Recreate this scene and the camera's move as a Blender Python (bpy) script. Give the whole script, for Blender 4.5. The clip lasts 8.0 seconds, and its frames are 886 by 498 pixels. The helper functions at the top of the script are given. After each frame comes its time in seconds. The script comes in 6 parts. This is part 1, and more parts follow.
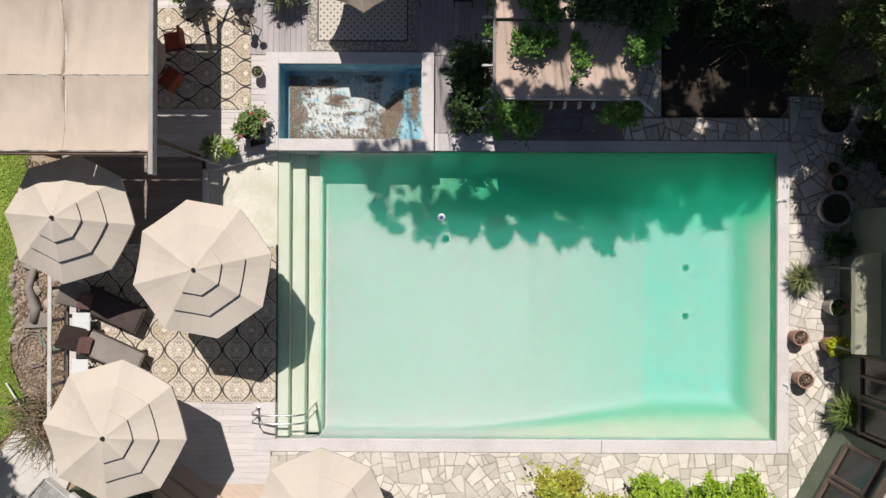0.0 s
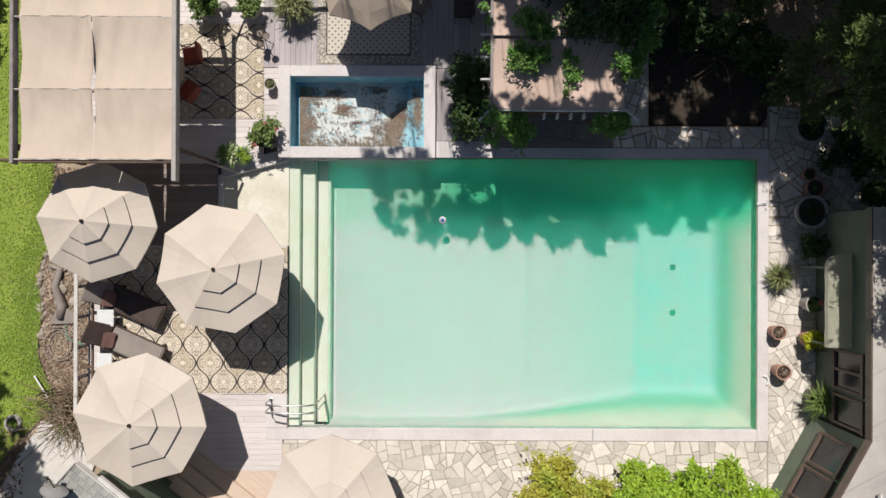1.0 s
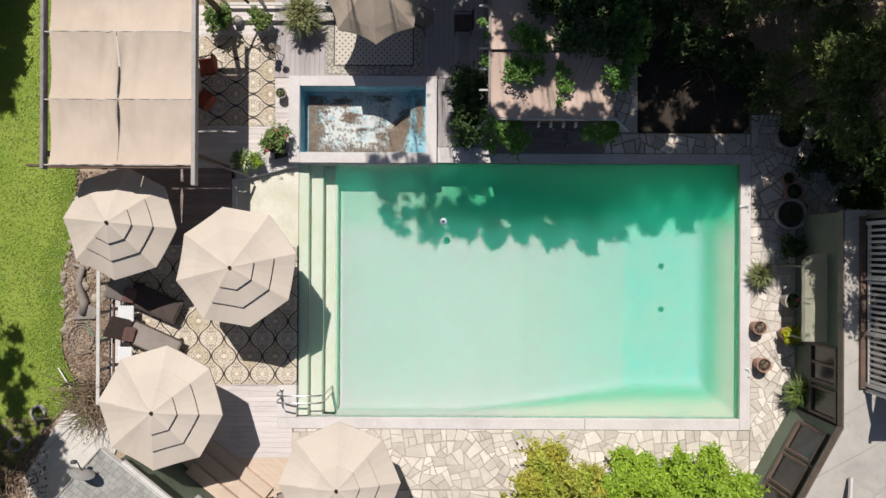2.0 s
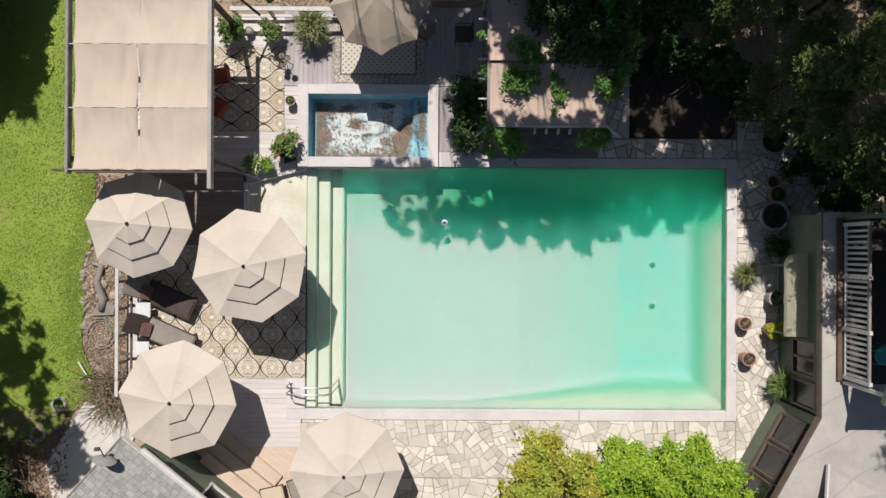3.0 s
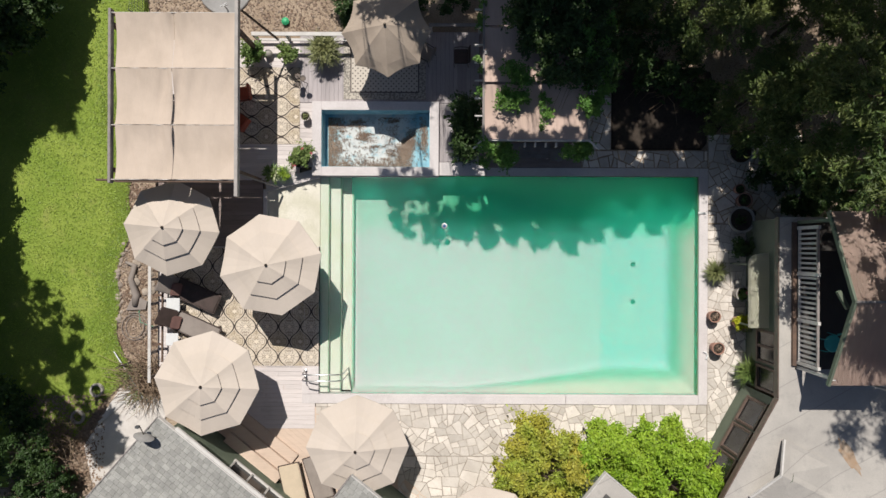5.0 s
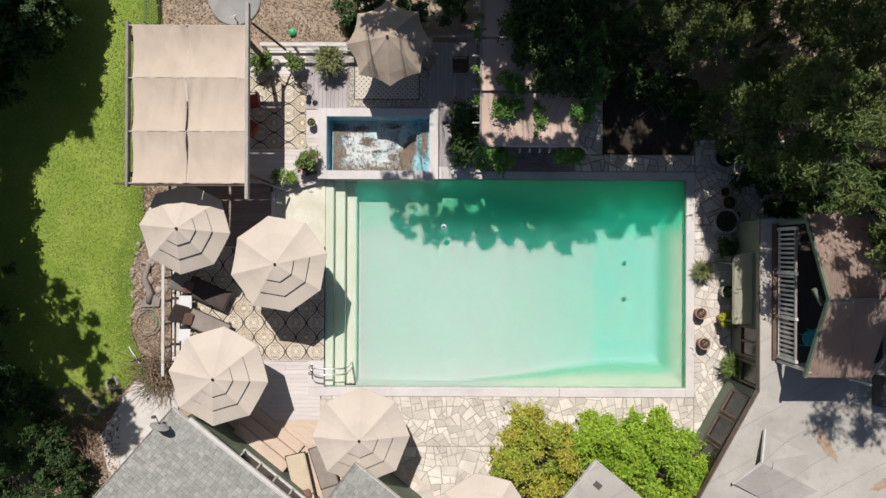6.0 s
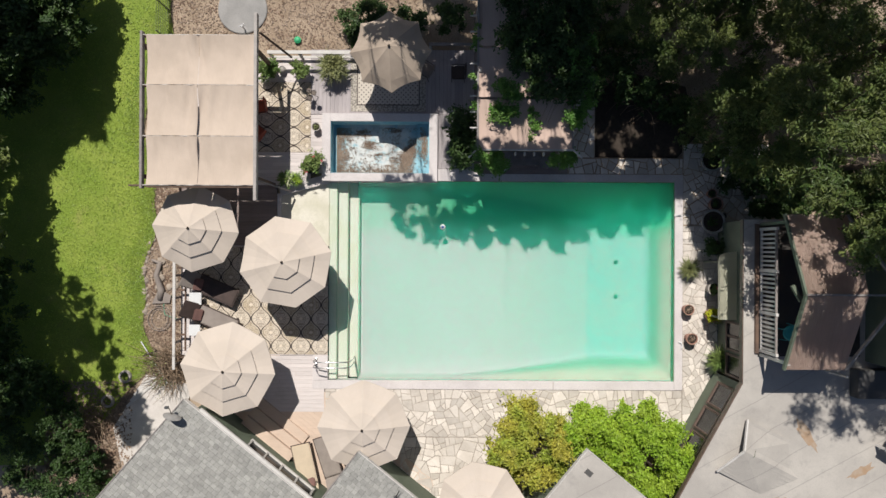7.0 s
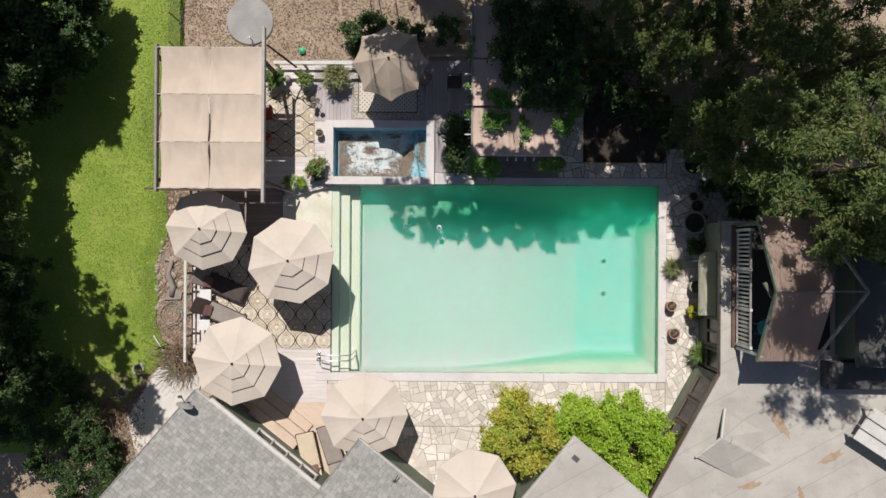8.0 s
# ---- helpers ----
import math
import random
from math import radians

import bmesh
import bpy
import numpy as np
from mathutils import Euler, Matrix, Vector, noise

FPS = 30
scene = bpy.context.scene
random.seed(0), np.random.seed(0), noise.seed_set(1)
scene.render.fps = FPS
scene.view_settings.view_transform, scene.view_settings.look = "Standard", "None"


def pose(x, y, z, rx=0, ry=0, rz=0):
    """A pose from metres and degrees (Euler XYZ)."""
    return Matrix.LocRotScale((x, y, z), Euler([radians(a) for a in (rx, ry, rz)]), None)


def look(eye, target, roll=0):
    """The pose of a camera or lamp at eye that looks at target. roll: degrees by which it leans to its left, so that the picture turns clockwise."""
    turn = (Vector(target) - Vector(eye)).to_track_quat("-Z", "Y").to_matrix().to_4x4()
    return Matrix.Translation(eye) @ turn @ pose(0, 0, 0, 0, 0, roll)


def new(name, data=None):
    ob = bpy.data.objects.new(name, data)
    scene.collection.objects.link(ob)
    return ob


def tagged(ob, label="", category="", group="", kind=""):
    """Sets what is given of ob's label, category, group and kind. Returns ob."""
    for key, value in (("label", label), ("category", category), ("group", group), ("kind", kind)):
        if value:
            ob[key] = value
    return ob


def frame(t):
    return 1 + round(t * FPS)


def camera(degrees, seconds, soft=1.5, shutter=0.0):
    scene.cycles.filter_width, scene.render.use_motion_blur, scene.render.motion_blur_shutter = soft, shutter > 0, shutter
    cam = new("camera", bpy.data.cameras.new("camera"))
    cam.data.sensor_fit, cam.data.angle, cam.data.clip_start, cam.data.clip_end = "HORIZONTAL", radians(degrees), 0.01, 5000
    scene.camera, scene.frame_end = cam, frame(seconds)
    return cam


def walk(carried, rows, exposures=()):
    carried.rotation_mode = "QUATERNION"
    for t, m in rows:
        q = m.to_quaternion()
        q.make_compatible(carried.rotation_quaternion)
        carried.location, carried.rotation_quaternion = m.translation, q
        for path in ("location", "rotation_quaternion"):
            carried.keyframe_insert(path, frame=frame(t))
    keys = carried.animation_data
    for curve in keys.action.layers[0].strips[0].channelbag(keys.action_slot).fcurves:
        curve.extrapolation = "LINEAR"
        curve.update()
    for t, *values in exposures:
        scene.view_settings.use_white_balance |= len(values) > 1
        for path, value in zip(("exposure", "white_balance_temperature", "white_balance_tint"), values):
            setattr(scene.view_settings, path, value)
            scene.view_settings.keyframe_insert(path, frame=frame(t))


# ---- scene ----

# camera: a slow climb, looking straight down
cam = camera(70.0, 8.0)
PATH = [
    (0, 0.000, 0.000, 15.941, 0.033, 0.132, 0.269),
    (0.5, 0.001, 0.004, 16.481, 0.032, 0.122, 0.260),
    (1, -0.035, 0.021, 17.000, 0.029, 0.100, 0.231),
    (1.5, -0.054, 0.019, 17.540, 0.026, 0.084, 0.249),
    (3, -0.097, 0.011, 18.966, 0.020, 0.078, 0.297),
    (3.5, -0.122, 0.035, 19.476, 0.019, 0.065, 0.296),
    (4, -0.117, 0.042, 20.011, 0.018, 0.053, 0.279),
    (4.5, -0.116, 0.040, 20.512, 0.010, 0.037, 0.247),
    (6, -0.097, 0.039, 22.073, 0.000, 0.016, 0.262),
    (6.5, -0.084, 0.011, 22.542, 0.003, -0.002, 0.264),
    (7, -0.072, 0.006, 23.050, -0.000, -0.021, 0.305),
    (7.5, -0.018, -0.018, 23.741, -0.001, -0.041, 0.336),
    (8, 0.049, -0.015, 24.374, 0.004, -0.054, 0.353),
]
walk(cam, [(t, pose(*p)) for t, *p in PATH], exposures=[(0, 0.0), (8, 0.0)])

# daylight: high sun from the north-north-west, clear sky
SUN_TO = Vector((-0.13, 0.64, 1.0)).normalized()
world = bpy.data.worlds.new("sky")
scene.world = world
world.use_nodes = True
wn = world.node_tree.nodes
sky = wn.new("ShaderNodeTexSky")
sky.sky_type, sky.sun_disc = "NISHITA", False
sky.sun_elevation, sky.sun_rotation = math.asin(SUN_TO.z), math.atan2(SUN_TO.x, SUN_TO.y)
world.node_tree.links.new(sky.outputs[0], wn["Background"].inputs[0])
wn["Background"].inputs[1].default_value = 0.05
sun_data = bpy.data.lights.new("sun", "SUN")
sun_data.energy, sun_data.angle, sun_data.color = 4.8, radians(0.45), (1.0, 0.945, 0.865)
sun = new("sun", sun_data)
sun.matrix_world = look((0, 0, 60), Vector((0, 0, 60)) - SUN_TO)

# ---------------------------------------------------------------- materials
class Nodes:
    """Short hand for building a node tree."""

    def __init__(self, name):
        self.m = bpy.data.materials.new(name)
        self.m.use_nodes = True
        self.t = self.m.node_tree
        self.b = self.t.nodes["Principled BSDF"]
        self.pos = self.t.nodes.new("ShaderNodeNewGeometry").outputs["Position"]

    def n(self, kind):
        return self.t.nodes.new("ShaderNode" + kind)

    def put(self, value, socket):
        if isinstance(value, bpy.types.NodeSocket):
            self.t.links.new(value, socket)
        else:
            socket.default_value = value

    def noise(self, scale, detail=4, vec=None, rough=0.6):
        k = self.n("TexNoise")
        k.inputs["Scale"].default_value, k.inputs["Detail"].default_value, k.inputs["Roughness"].default_value = scale, detail, rough
        self.put(vec or self.pos, k.inputs["Vector"])
        return k.outputs["Fac"]

    def ramp(self, fac, lo, hi):
        k = self.n("MapRange")
        k.interpolation_type = "SMOOTHSTEP"
        self.put(fac, k.inputs["Value"])
        k.inputs["From Min"].default_value, k.inputs["From Max"].default_value = lo, hi
        return k.outputs["Result"]

    def math(self, op, a, b=0.0, c=0.0):
        k = self.n("Math")
        k.operation = op
        for value, socket in zip((a, b, c), k.inputs):
            self.put(value, socket)
        return k.outputs[0]

    def mix(self, fac, a, b, how="MIX"):
        k = self.n("Mix")
        k.data_type, k.blend_type = "RGBA", how
        self.put(fac, k.inputs[0])
        for value, socket in ((a, k.inputs[6]), (b, k.inputs[7])):
            self.put((*value, 1) if isinstance(value, tuple) else value, socket)
        return k.outputs[2]

    def axes(self):
        k = self.n("SeparateXYZ")
        self.put(self.pos, k.inputs[0])
        return k.outputs

    def vary(self, col, amount, island=False):
        """Each piece a little lighter or darker than the next."""
        r = self.n("NewGeometry").outputs["Random Per Island"] if island else self.n("ObjectInfo").outputs["Random"]
        k = self.n("HueSaturation")
        self.put(self.math("MULTIPLY_ADD", r, 2 * amount, 1 - amount), k.inputs["Value"])
        self.put(col, k.inputs["Color"])
        return k.outputs[0]

    def done(self, col, rough=0.7, bump=None, strength=0.3, depth=0.01, metal=0.0):
        self.put((*col, 1) if isinstance(col, tuple) else col, self.b.inputs["Base Color"])
        self.put(rough, self.b.inputs["Roughness"])
        self.b.inputs["Metallic"].default_value = metal
        if bump is not None:
            k = self.n("Bump")
            k.inputs["Strength"].default_value, k.inputs["Distance"].default_value = strength, depth
            self.put(bump, k.inputs["Height"])
            self.t.links.new(k.outputs[0], self.b.inputs["Normal"])
        return self.m


def plain(name, a, b, big=1.5, fine=40.0, rough=0.7, vary=0.0, island=False, metal=0.0, strength=0.25, depth=0.008):
    """A surface of two tones, mixed by broad stains and by fine grain."""
    k = Nodes(name)
    stain, grain = k.noise(big, 5), k.noise(fine, 3)
    col = k.mix(k.ramp(stain, 0.35, 0.7), a, b)
    col = k.mix(k.math("MULTIPLY", k.ramp(grain, 0.35, 0.75), 0.35), col, tuple(x * 0.7 for x in b))
    if vary:
        col = k.vary(col, vary, island)
    return k.done(col, k.math("MULTIPLY_ADD", grain, 0.25, rough - 0.12), grain, strength, depth, metal)


def wood(name, a, b, along="x", vary=0.12, rough=0.75):
    """Boards with grain that runs along x or y, or along the board's own length."""
    k = Nodes(name)
    mp = k.n("Mapping")
    mp.inputs["Scale"].default_value = {"x": (1.2, 26, 26), "y": (26, 1.2, 26)}[along]
    k.put(k.pos, mp.inputs["Vector"])
    grain = k.noise(1.4, 6, mp.outputs[0])
    col = k.mix(k.ramp(grain, 0.3, 0.75), a, b)
    col = k.mix(k.math("MULTIPLY", k.ramp(k.noise(0.9, 4), 0.5, 0.75), 0.5), col, tuple(x * 0.72 for x in b))
    return k.done(k.vary(col, vary), rough, grain, 0.3, 0.004)


def slack_cloth(name, a, b):
    """Hung fabric with long soft wrinkles."""
    k = Nodes(name)
    mp = k.n("Mapping")
    mp.inputs["Scale"].default_value = (5.5, 0.7, 1.0)
    k.put(k.pos, mp.inputs["Vector"])
    fold = k.noise(1.6, 4, mp.outputs[0])
    col = k.mix(k.ramp(k.noise(0.8, 6), 0.35, 0.7), a, b)
    col = k.mix(k.math("MULTIPLY", k.ramp(k.noise(60, 3), 0.4, 0.7), 0.15), col, tuple(q * 0.75 for q in b))
    return k.done(col, 0.9, fold, 0.7, 0.03)


M_AWNING = slack_cloth("sand awning fabric", (0.56, 0.465, 0.39), (0.49, 0.405, 0.335))
M_COPING = plain("painted concrete", (0.66, 0.62, 0.62), (0.56, 0.52, 0.52), 0.9, 30, 0.8)
M_DECK_X = wood("pale grey deck boards", (0.67, 0.615, 0.605), (0.57, 0.52, 0.51), "x", 0.07)
M_DECK_Y = wood("grey deck boards", (0.42, 0.38, 0.39), (0.33, 0.30, 0.31), "y")
M_DECK_BROWN = wood("brown deck boards", (0.30, 0.24, 0.22), (0.22, 0.175, 0.165), "x")
M_DECK_TAN = wood("tan deck boards", (0.62, 0.49, 0.40), (0.55, 0.43, 0.345), "x", 0.04)
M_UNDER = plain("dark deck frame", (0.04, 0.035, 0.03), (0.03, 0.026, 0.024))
M_CANVAS = plain("beige umbrella canvas", (0.595, 0.52, 0.455), (0.55, 0.48, 0.415), 0.8, 90, 0.9, 0.03, strength=0.15)
M_CANVAS_OLD = plain("weathered taupe canvas", (0.40, 0.33, 0.27), (0.33, 0.27, 0.22), 1.3, 60, 0.9, strength=0.15)
M_AWNING_PINK = slack_cloth("rosy tan awning fabric", (0.56, 0.42, 0.36), (0.48, 0.36, 0.30))
M_POLE = plain("bronze metal pole", (0.08, 0.065, 0.055), (0.06, 0.05, 0.045), 6, 60, 0.45, metal=0.7)
M_WHITE_WOOD = plain("white painted timber", (0.62, 0.60, 0.58), (0.52, 0.50, 0.48), 3, 50, 0.7)
M_GREY_WOOD = plain("weathered grey timber", (0.30, 0.27, 0.26), (0.22, 0.20, 0.19), 4, 60, 0.8)
M_BROWN_WOOD = plain("brown stained timber", (0.16, 0.10, 0.07), (0.10, 0.065, 0.05), 3, 60, 0.75)
M_CHROME = plain("polished steel", (0.72, 0.72, 0.72), (0.62, 0.62, 0.62), 8, 60, 0.3, metal=1.0, strength=0.02)
M_TERRACOTTA = plain("terracotta", (0.42, 0.24, 0.18), (0.34, 0.19, 0.145), 6, 60, 0.85, 0.1)
M_DARKPOT = plain("dark glazed clay", (0.07, 0.06, 0.06), (0.045, 0.04, 0.04), 6, 60, 0.5)
M_STONEPOT = plain("pale cast stone", (0.42, 0.39, 0.36), (0.30, 0.28, 0.26), 5, 50, 0.85)
M_SOIL = plain("potting soil", (0.06, 0.045, 0.035), (0.035, 0.027, 0.02), 12, 80, 0.95, strength=0.8)
M_MORTAR = plain("sandy joints", (0.46, 0.41, 0.36), (0.31, 0.27, 0.235), 0.8, 50, 0.95)
def rolled_roofing():
    """Light grey roofing felt: lapped strips, mineral grain, weather stains."""
    k = Nodes("light grey rolled roofing")
    x, y, z = k.axes()
    col = k.mix(k.ramp(k.noise(0.6, 7), 0.35, 0.68), (0.48, 0.45, 0.415), (0.385, 0.36, 0.335))
    col = k.mix(k.math("MULTIPLY", k.ramp(k.noise(3.0, 7), 0.52, 0.75), 0.5), col, (0.30, 0.285, 0.27))
    col = k.mix(k.math("MULTIPLY", k.ramp(k.noise(55, 3), 0.45, 0.7), 0.35), col, (0.26, 0.25, 0.24))
    lap = k.math("PINGPONG", k.math("ADD", k.math("ADD", k.math("MULTIPLY", x, 0.48), k.math("MULTIPLY", y, -0.877)), k.math("MULTIPLY", k.noise(1.5, 2), 0.03)), 0.5)
    col = k.mix(k.math("MULTIPLY", k.math("LESS_THAN", lap, 0.012), 0.5), col, (0.22, 0.21, 0.20))
    rust = k.math("MULTIPLY", k.ramp(k.noise(0.45, 6), 0.66, 0.72), k.ramp(k.noise(6, 4), 0.4, 0.6))
    col = k.mix(k.math("MULTIPLY", rust, 0.7), col, (0.34, 0.23, 0.15))
    return k.done(col, 0.9, k.noise(70, 3), 0.5, 0.008)


M_ROOF_FLAT = rolled_roofing()
M_ROOF_DARK = plain("dark grey roofing", (0.105, 0.102, 0.10), (0.078, 0.076, 0.075), 0.7, 60, 0.9)
M_RUST = plain("rust stain", (0.36, 0.24, 0.15), (0.40, 0.32, 0.25), 4, 30, 0.9)
M_GREEN_WALL = plain("sage green painted siding", (0.135, 0.165, 0.12), (0.10, 0.125, 0.09), 1.5, 40, 0.75)
M_SAGE = plain("pale sage awning", (0.60, 0.59, 0.48), (0.54, 0.53, 0.42), 1.0, 40, 0.8)
M_WICKER = plain("dark brown woven resin", (0.075, 0.05, 0.045), (0.05, 0.035, 0.03), 5, 120, 0.7, strength=0.6)
M_SLING = plain("taupe sling fabric", (0.30, 0.26, 0.235), (0.25, 0.215, 0.195), 3, 120, 0.85, strength=0.4)
M_CREAM = plain("cream cushion fabric", (0.60, 0.50, 0.38), (0.54, 0.45, 0.34), 3, 80, 0.9)
M_MAROON = plain("faded maroon fabric", (0.22, 0.12, 0.105), (0.17, 0.095, 0.085), 4, 90, 0.9)
M_RED = plain("rust red cushion fabric", (0.32, 0.075, 0.045), (0.24, 0.055, 0.035), 4, 80, 0.85)
M_TURQ = plain("turquoise painted metal", (0.03, 0.36, 0.38), (0.025, 0.28, 0.30), 4, 60, 0.5)
M_CONCRETE = plain("grey concrete", (0.36, 0.35, 0.345), (0.27, 0.265, 0.26), 1.2, 30, 0.9, strength=0.4)
M_WHITE_SLAB = plain("whitewashed concrete", (0.66, 0.62, 0.59), (0.54, 0.50, 0.47), 1.3, 30, 0.85)
M_BARK = plain("brown bark", (0.11, 0.08, 0.06), (0.07, 0.05, 0.04), 4, 25, 0.95, strength=0.8, depth=0.03)
M_TWIG = plain("dry straw brown twigs", (0.30, 0.22, 0.15), (0.20, 0.145, 0.10), 6, 60, 0.9)
M_HOSE = plain("green garden hose", (0.12, 0.34, 0.22), (0.10, 0.28, 0.18), 8, 80, 0.5)
M_ROCK = plain("tan field stone", (0.40, 0.34, 0.28), (0.30, 0.25, 0.21), 3, 30, 0.9, 0.15)
M_GLASS_DARK = plain("dark window glass", (0.02, 0.022, 0.025), (0.015, 0.016, 0.018), 1, 20, 0.15, strength=0.0)
M_FRAME_BROWN = plain("brown window frame", (0.14, 0.095, 0.075), (0.10, 0.07, 0.055), 4, 60, 0.6)
M_RUBBER = plain("dark grey plastic", (0.09, 0.095, 0.10), (0.07, 0.072, 0.078), 6, 60, 0.5)
M_WHITE_PLASTIC = plain("white plastic", (0.72, 0.73, 0.74), (0.64, 0.65, 0.66), 6, 60, 0.4)
M_BLUE_PLASTIC = plain("blue plastic", (0.04, 0.12, 0.35), (0.03, 0.10, 0.30), 6, 60, 0.4)


def leaf(name, a, b, glow=0.3):
    """Leaves: each clump its own shade, thin enough to let some light through."""
    k = Nodes(name)
    col = k.vary(k.mix(k.ramp(k.noise(1.1, 3), 0.35, 0.65), a, b), 0.35, True)
    m = k.done(col, 0.55)
    tr = k.n("BsdfTranslucent")
    k.put(col, tr.inputs[0])
    mx = k.n("MixShader")
    mx.inputs[0].default_value = glow
    k.t.links.new(k.b.outputs[0], mx.inputs[1])
    k.t.links.new(tr.outputs[0], mx.inputs[2])
    k.t.links.new(mx.outputs[0], k.t.nodes["Material Output"].inputs[0])
    return m


L_TREE = leaf("dark green leaves", (0.035, 0.078, 0.018), (0.06, 0.11, 0.026))
L_CONIFER = leaf("olive conifer sprays", (0.065, 0.11, 0.025), (0.15, 0.185, 0.05), 0.25)
L_VINE = leaf("bright vine leaves", (0.10, 0.23, 0.04), (0.16, 0.30, 0.06))
L_LIME = leaf("lime green leaves", (0.25, 0.41, 0.03), (0.34, 0.47, 0.045))
L_YELLOW = leaf("yellow green leaves", (0.43, 0.40, 0.06), (0.31, 0.39, 0.05))
L_POT = leaf("fresh green leaves", (0.12, 0.21, 0.05), (0.19, 0.26, 0.075))
L_GOLD = leaf("golden yellow leaves", (0.52, 0.52, 0.03), (0.42, 0.46, 0.03))
L_OLIVE = leaf("grey olive needles", (0.20, 0.23, 0.09), (0.27, 0.28, 0.12))
L_PINK = leaf("pink petals", (0.62, 0.28, 0.30), (0.58, 0.12, 0.14))
L_GRASS = leaf("lawn blades", (0.20, 0.30, 0.035), (0.28, 0.37, 0.05))
L_DRY = leaf("dry brown leaves", (0.20, 0.13, 0.09), (0.32, 0.24, 0.18), 0.1)


def pool_plaster():
    """Pale plaster under green water: mint in the shallows, turquoise in the deep end, algae up the walls, and the
    north side's green shade put into the colour.
    """
    k = Nodes("mint pool plaster")
    x, y, z = k.axes()
    deep = k.math("ADD", k.math("MULTIPLY", k.ramp(x, 2.2, 5.4), 0.55), k.math("MULTIPLY", k.ramp(k.math("ADD", x, k.math("MULTIPLY", k.noise(1.2, 3), 0.3)), 5.55, 5.8), 0.45))
    col = k.mix(deep, (0.82, 0.57, 0.68), (0.36, 0.59, 0.63))
    blot = k.ramp(k.noise(0.7, 6), 0.40, 0.72)
    col = k.mix(k.math("MULTIPLY", blot, 0.35), col, (0.68, 0.55, 0.58))
    col = k.mix(k.math("MULTIPLY", k.ramp(k.noise(5, 8), 0.42, 0.66), 0.5), col, (0.60, 0.53, 0.55))
    col = k.mix(k.math("MULTIPLY", k.ramp(k.noise(16, 6), 0.48, 0.68), 0.35), col, (0.90, 0.68, 0.74))
    seam = k.math("SUBTRACT", 1.0, k.ramp(k.math("ABSOLUTE", k.math("SUBTRACT", x, 2.35)), 0.02, 0.16))
    col = k.mix(k.math("MULTIPLY", seam, 0.22), col, (0.55, 0.47, 0.50))
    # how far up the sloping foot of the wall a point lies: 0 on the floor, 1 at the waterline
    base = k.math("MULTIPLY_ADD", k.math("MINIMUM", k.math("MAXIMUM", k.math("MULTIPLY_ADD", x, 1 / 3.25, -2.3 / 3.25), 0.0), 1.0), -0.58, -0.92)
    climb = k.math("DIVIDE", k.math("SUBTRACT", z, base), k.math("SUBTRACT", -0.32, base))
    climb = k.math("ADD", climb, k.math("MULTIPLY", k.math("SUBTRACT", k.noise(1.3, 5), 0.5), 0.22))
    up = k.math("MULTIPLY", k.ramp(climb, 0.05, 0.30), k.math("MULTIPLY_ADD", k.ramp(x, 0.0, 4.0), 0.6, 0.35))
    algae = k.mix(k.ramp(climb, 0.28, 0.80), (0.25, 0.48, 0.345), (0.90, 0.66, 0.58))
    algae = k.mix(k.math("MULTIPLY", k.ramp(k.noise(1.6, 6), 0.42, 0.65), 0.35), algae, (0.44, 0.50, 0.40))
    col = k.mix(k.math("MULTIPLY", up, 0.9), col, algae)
    # emerald of the shaded water along the north side, painted into the plaster
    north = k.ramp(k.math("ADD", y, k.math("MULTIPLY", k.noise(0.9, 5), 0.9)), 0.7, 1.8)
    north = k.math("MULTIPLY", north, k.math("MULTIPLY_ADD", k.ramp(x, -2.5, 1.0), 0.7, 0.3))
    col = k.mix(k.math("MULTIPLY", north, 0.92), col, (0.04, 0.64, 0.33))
    return k.done(col, 0.85, k.noise(9, 5), 0.25, 0.01)


def water_surface(name, cloudy):
    """Greenish, slightly cloudy water: it tints what lies under it, scatters light sideways and mirrors the sky a little."""
    k = Nodes(name)
    fr = k.n("Fresnel")
    fr.inputs["IOR"].default_value = 1.33
    bump = k.n("Bump")
    bump.inputs["Strength"].default_value, bump.inputs["Distance"].default_value = 0.06, 0.01
    k.put(k.noise(2.5, 3), bump.inputs["Height"])
    clear, gloss, mx = k.n("BsdfTransparent"), k.n("BsdfGlossy"), k.n("MixShader")
    clear.inputs[0].default_value = (0.925, 0.985, 0.955, 1)
    gloss.inputs["Roughness"].default_value = 0.03
    cloud, body = k.n("SubsurfaceScattering"), k.n("MixShader")
    cloud.falloff = "BURLEY"
    cloud.inputs["Color"].default_value = (0.03, 0.86, 0.52, 1)
    cloud.inputs["Scale"].default_value = 1.0
    cloud.inputs["Radius"].default_value = (1.0, 3.4, 2.8)
    body.inputs[0].default_value = cloudy
    k.t.links.new(clear.outputs[0], body.inputs[1])
    k.t.links.new(cloud.outputs[0], body.inputs[2])
    for node in (gloss, fr):
        k.t.links.new(bump.outputs[0], node.inputs["Normal"])
    k.t.links.new(fr.outputs[0], mx.inputs[0])
    k.t.links.new(body.outputs[0], mx.inputs[1])
    k.t.links.new(gloss.outputs[0], mx.inputs[2])
    k.t.links.new(mx.outputs[0], k.t.nodes["Material Output"].inputs[0])
    return k.m


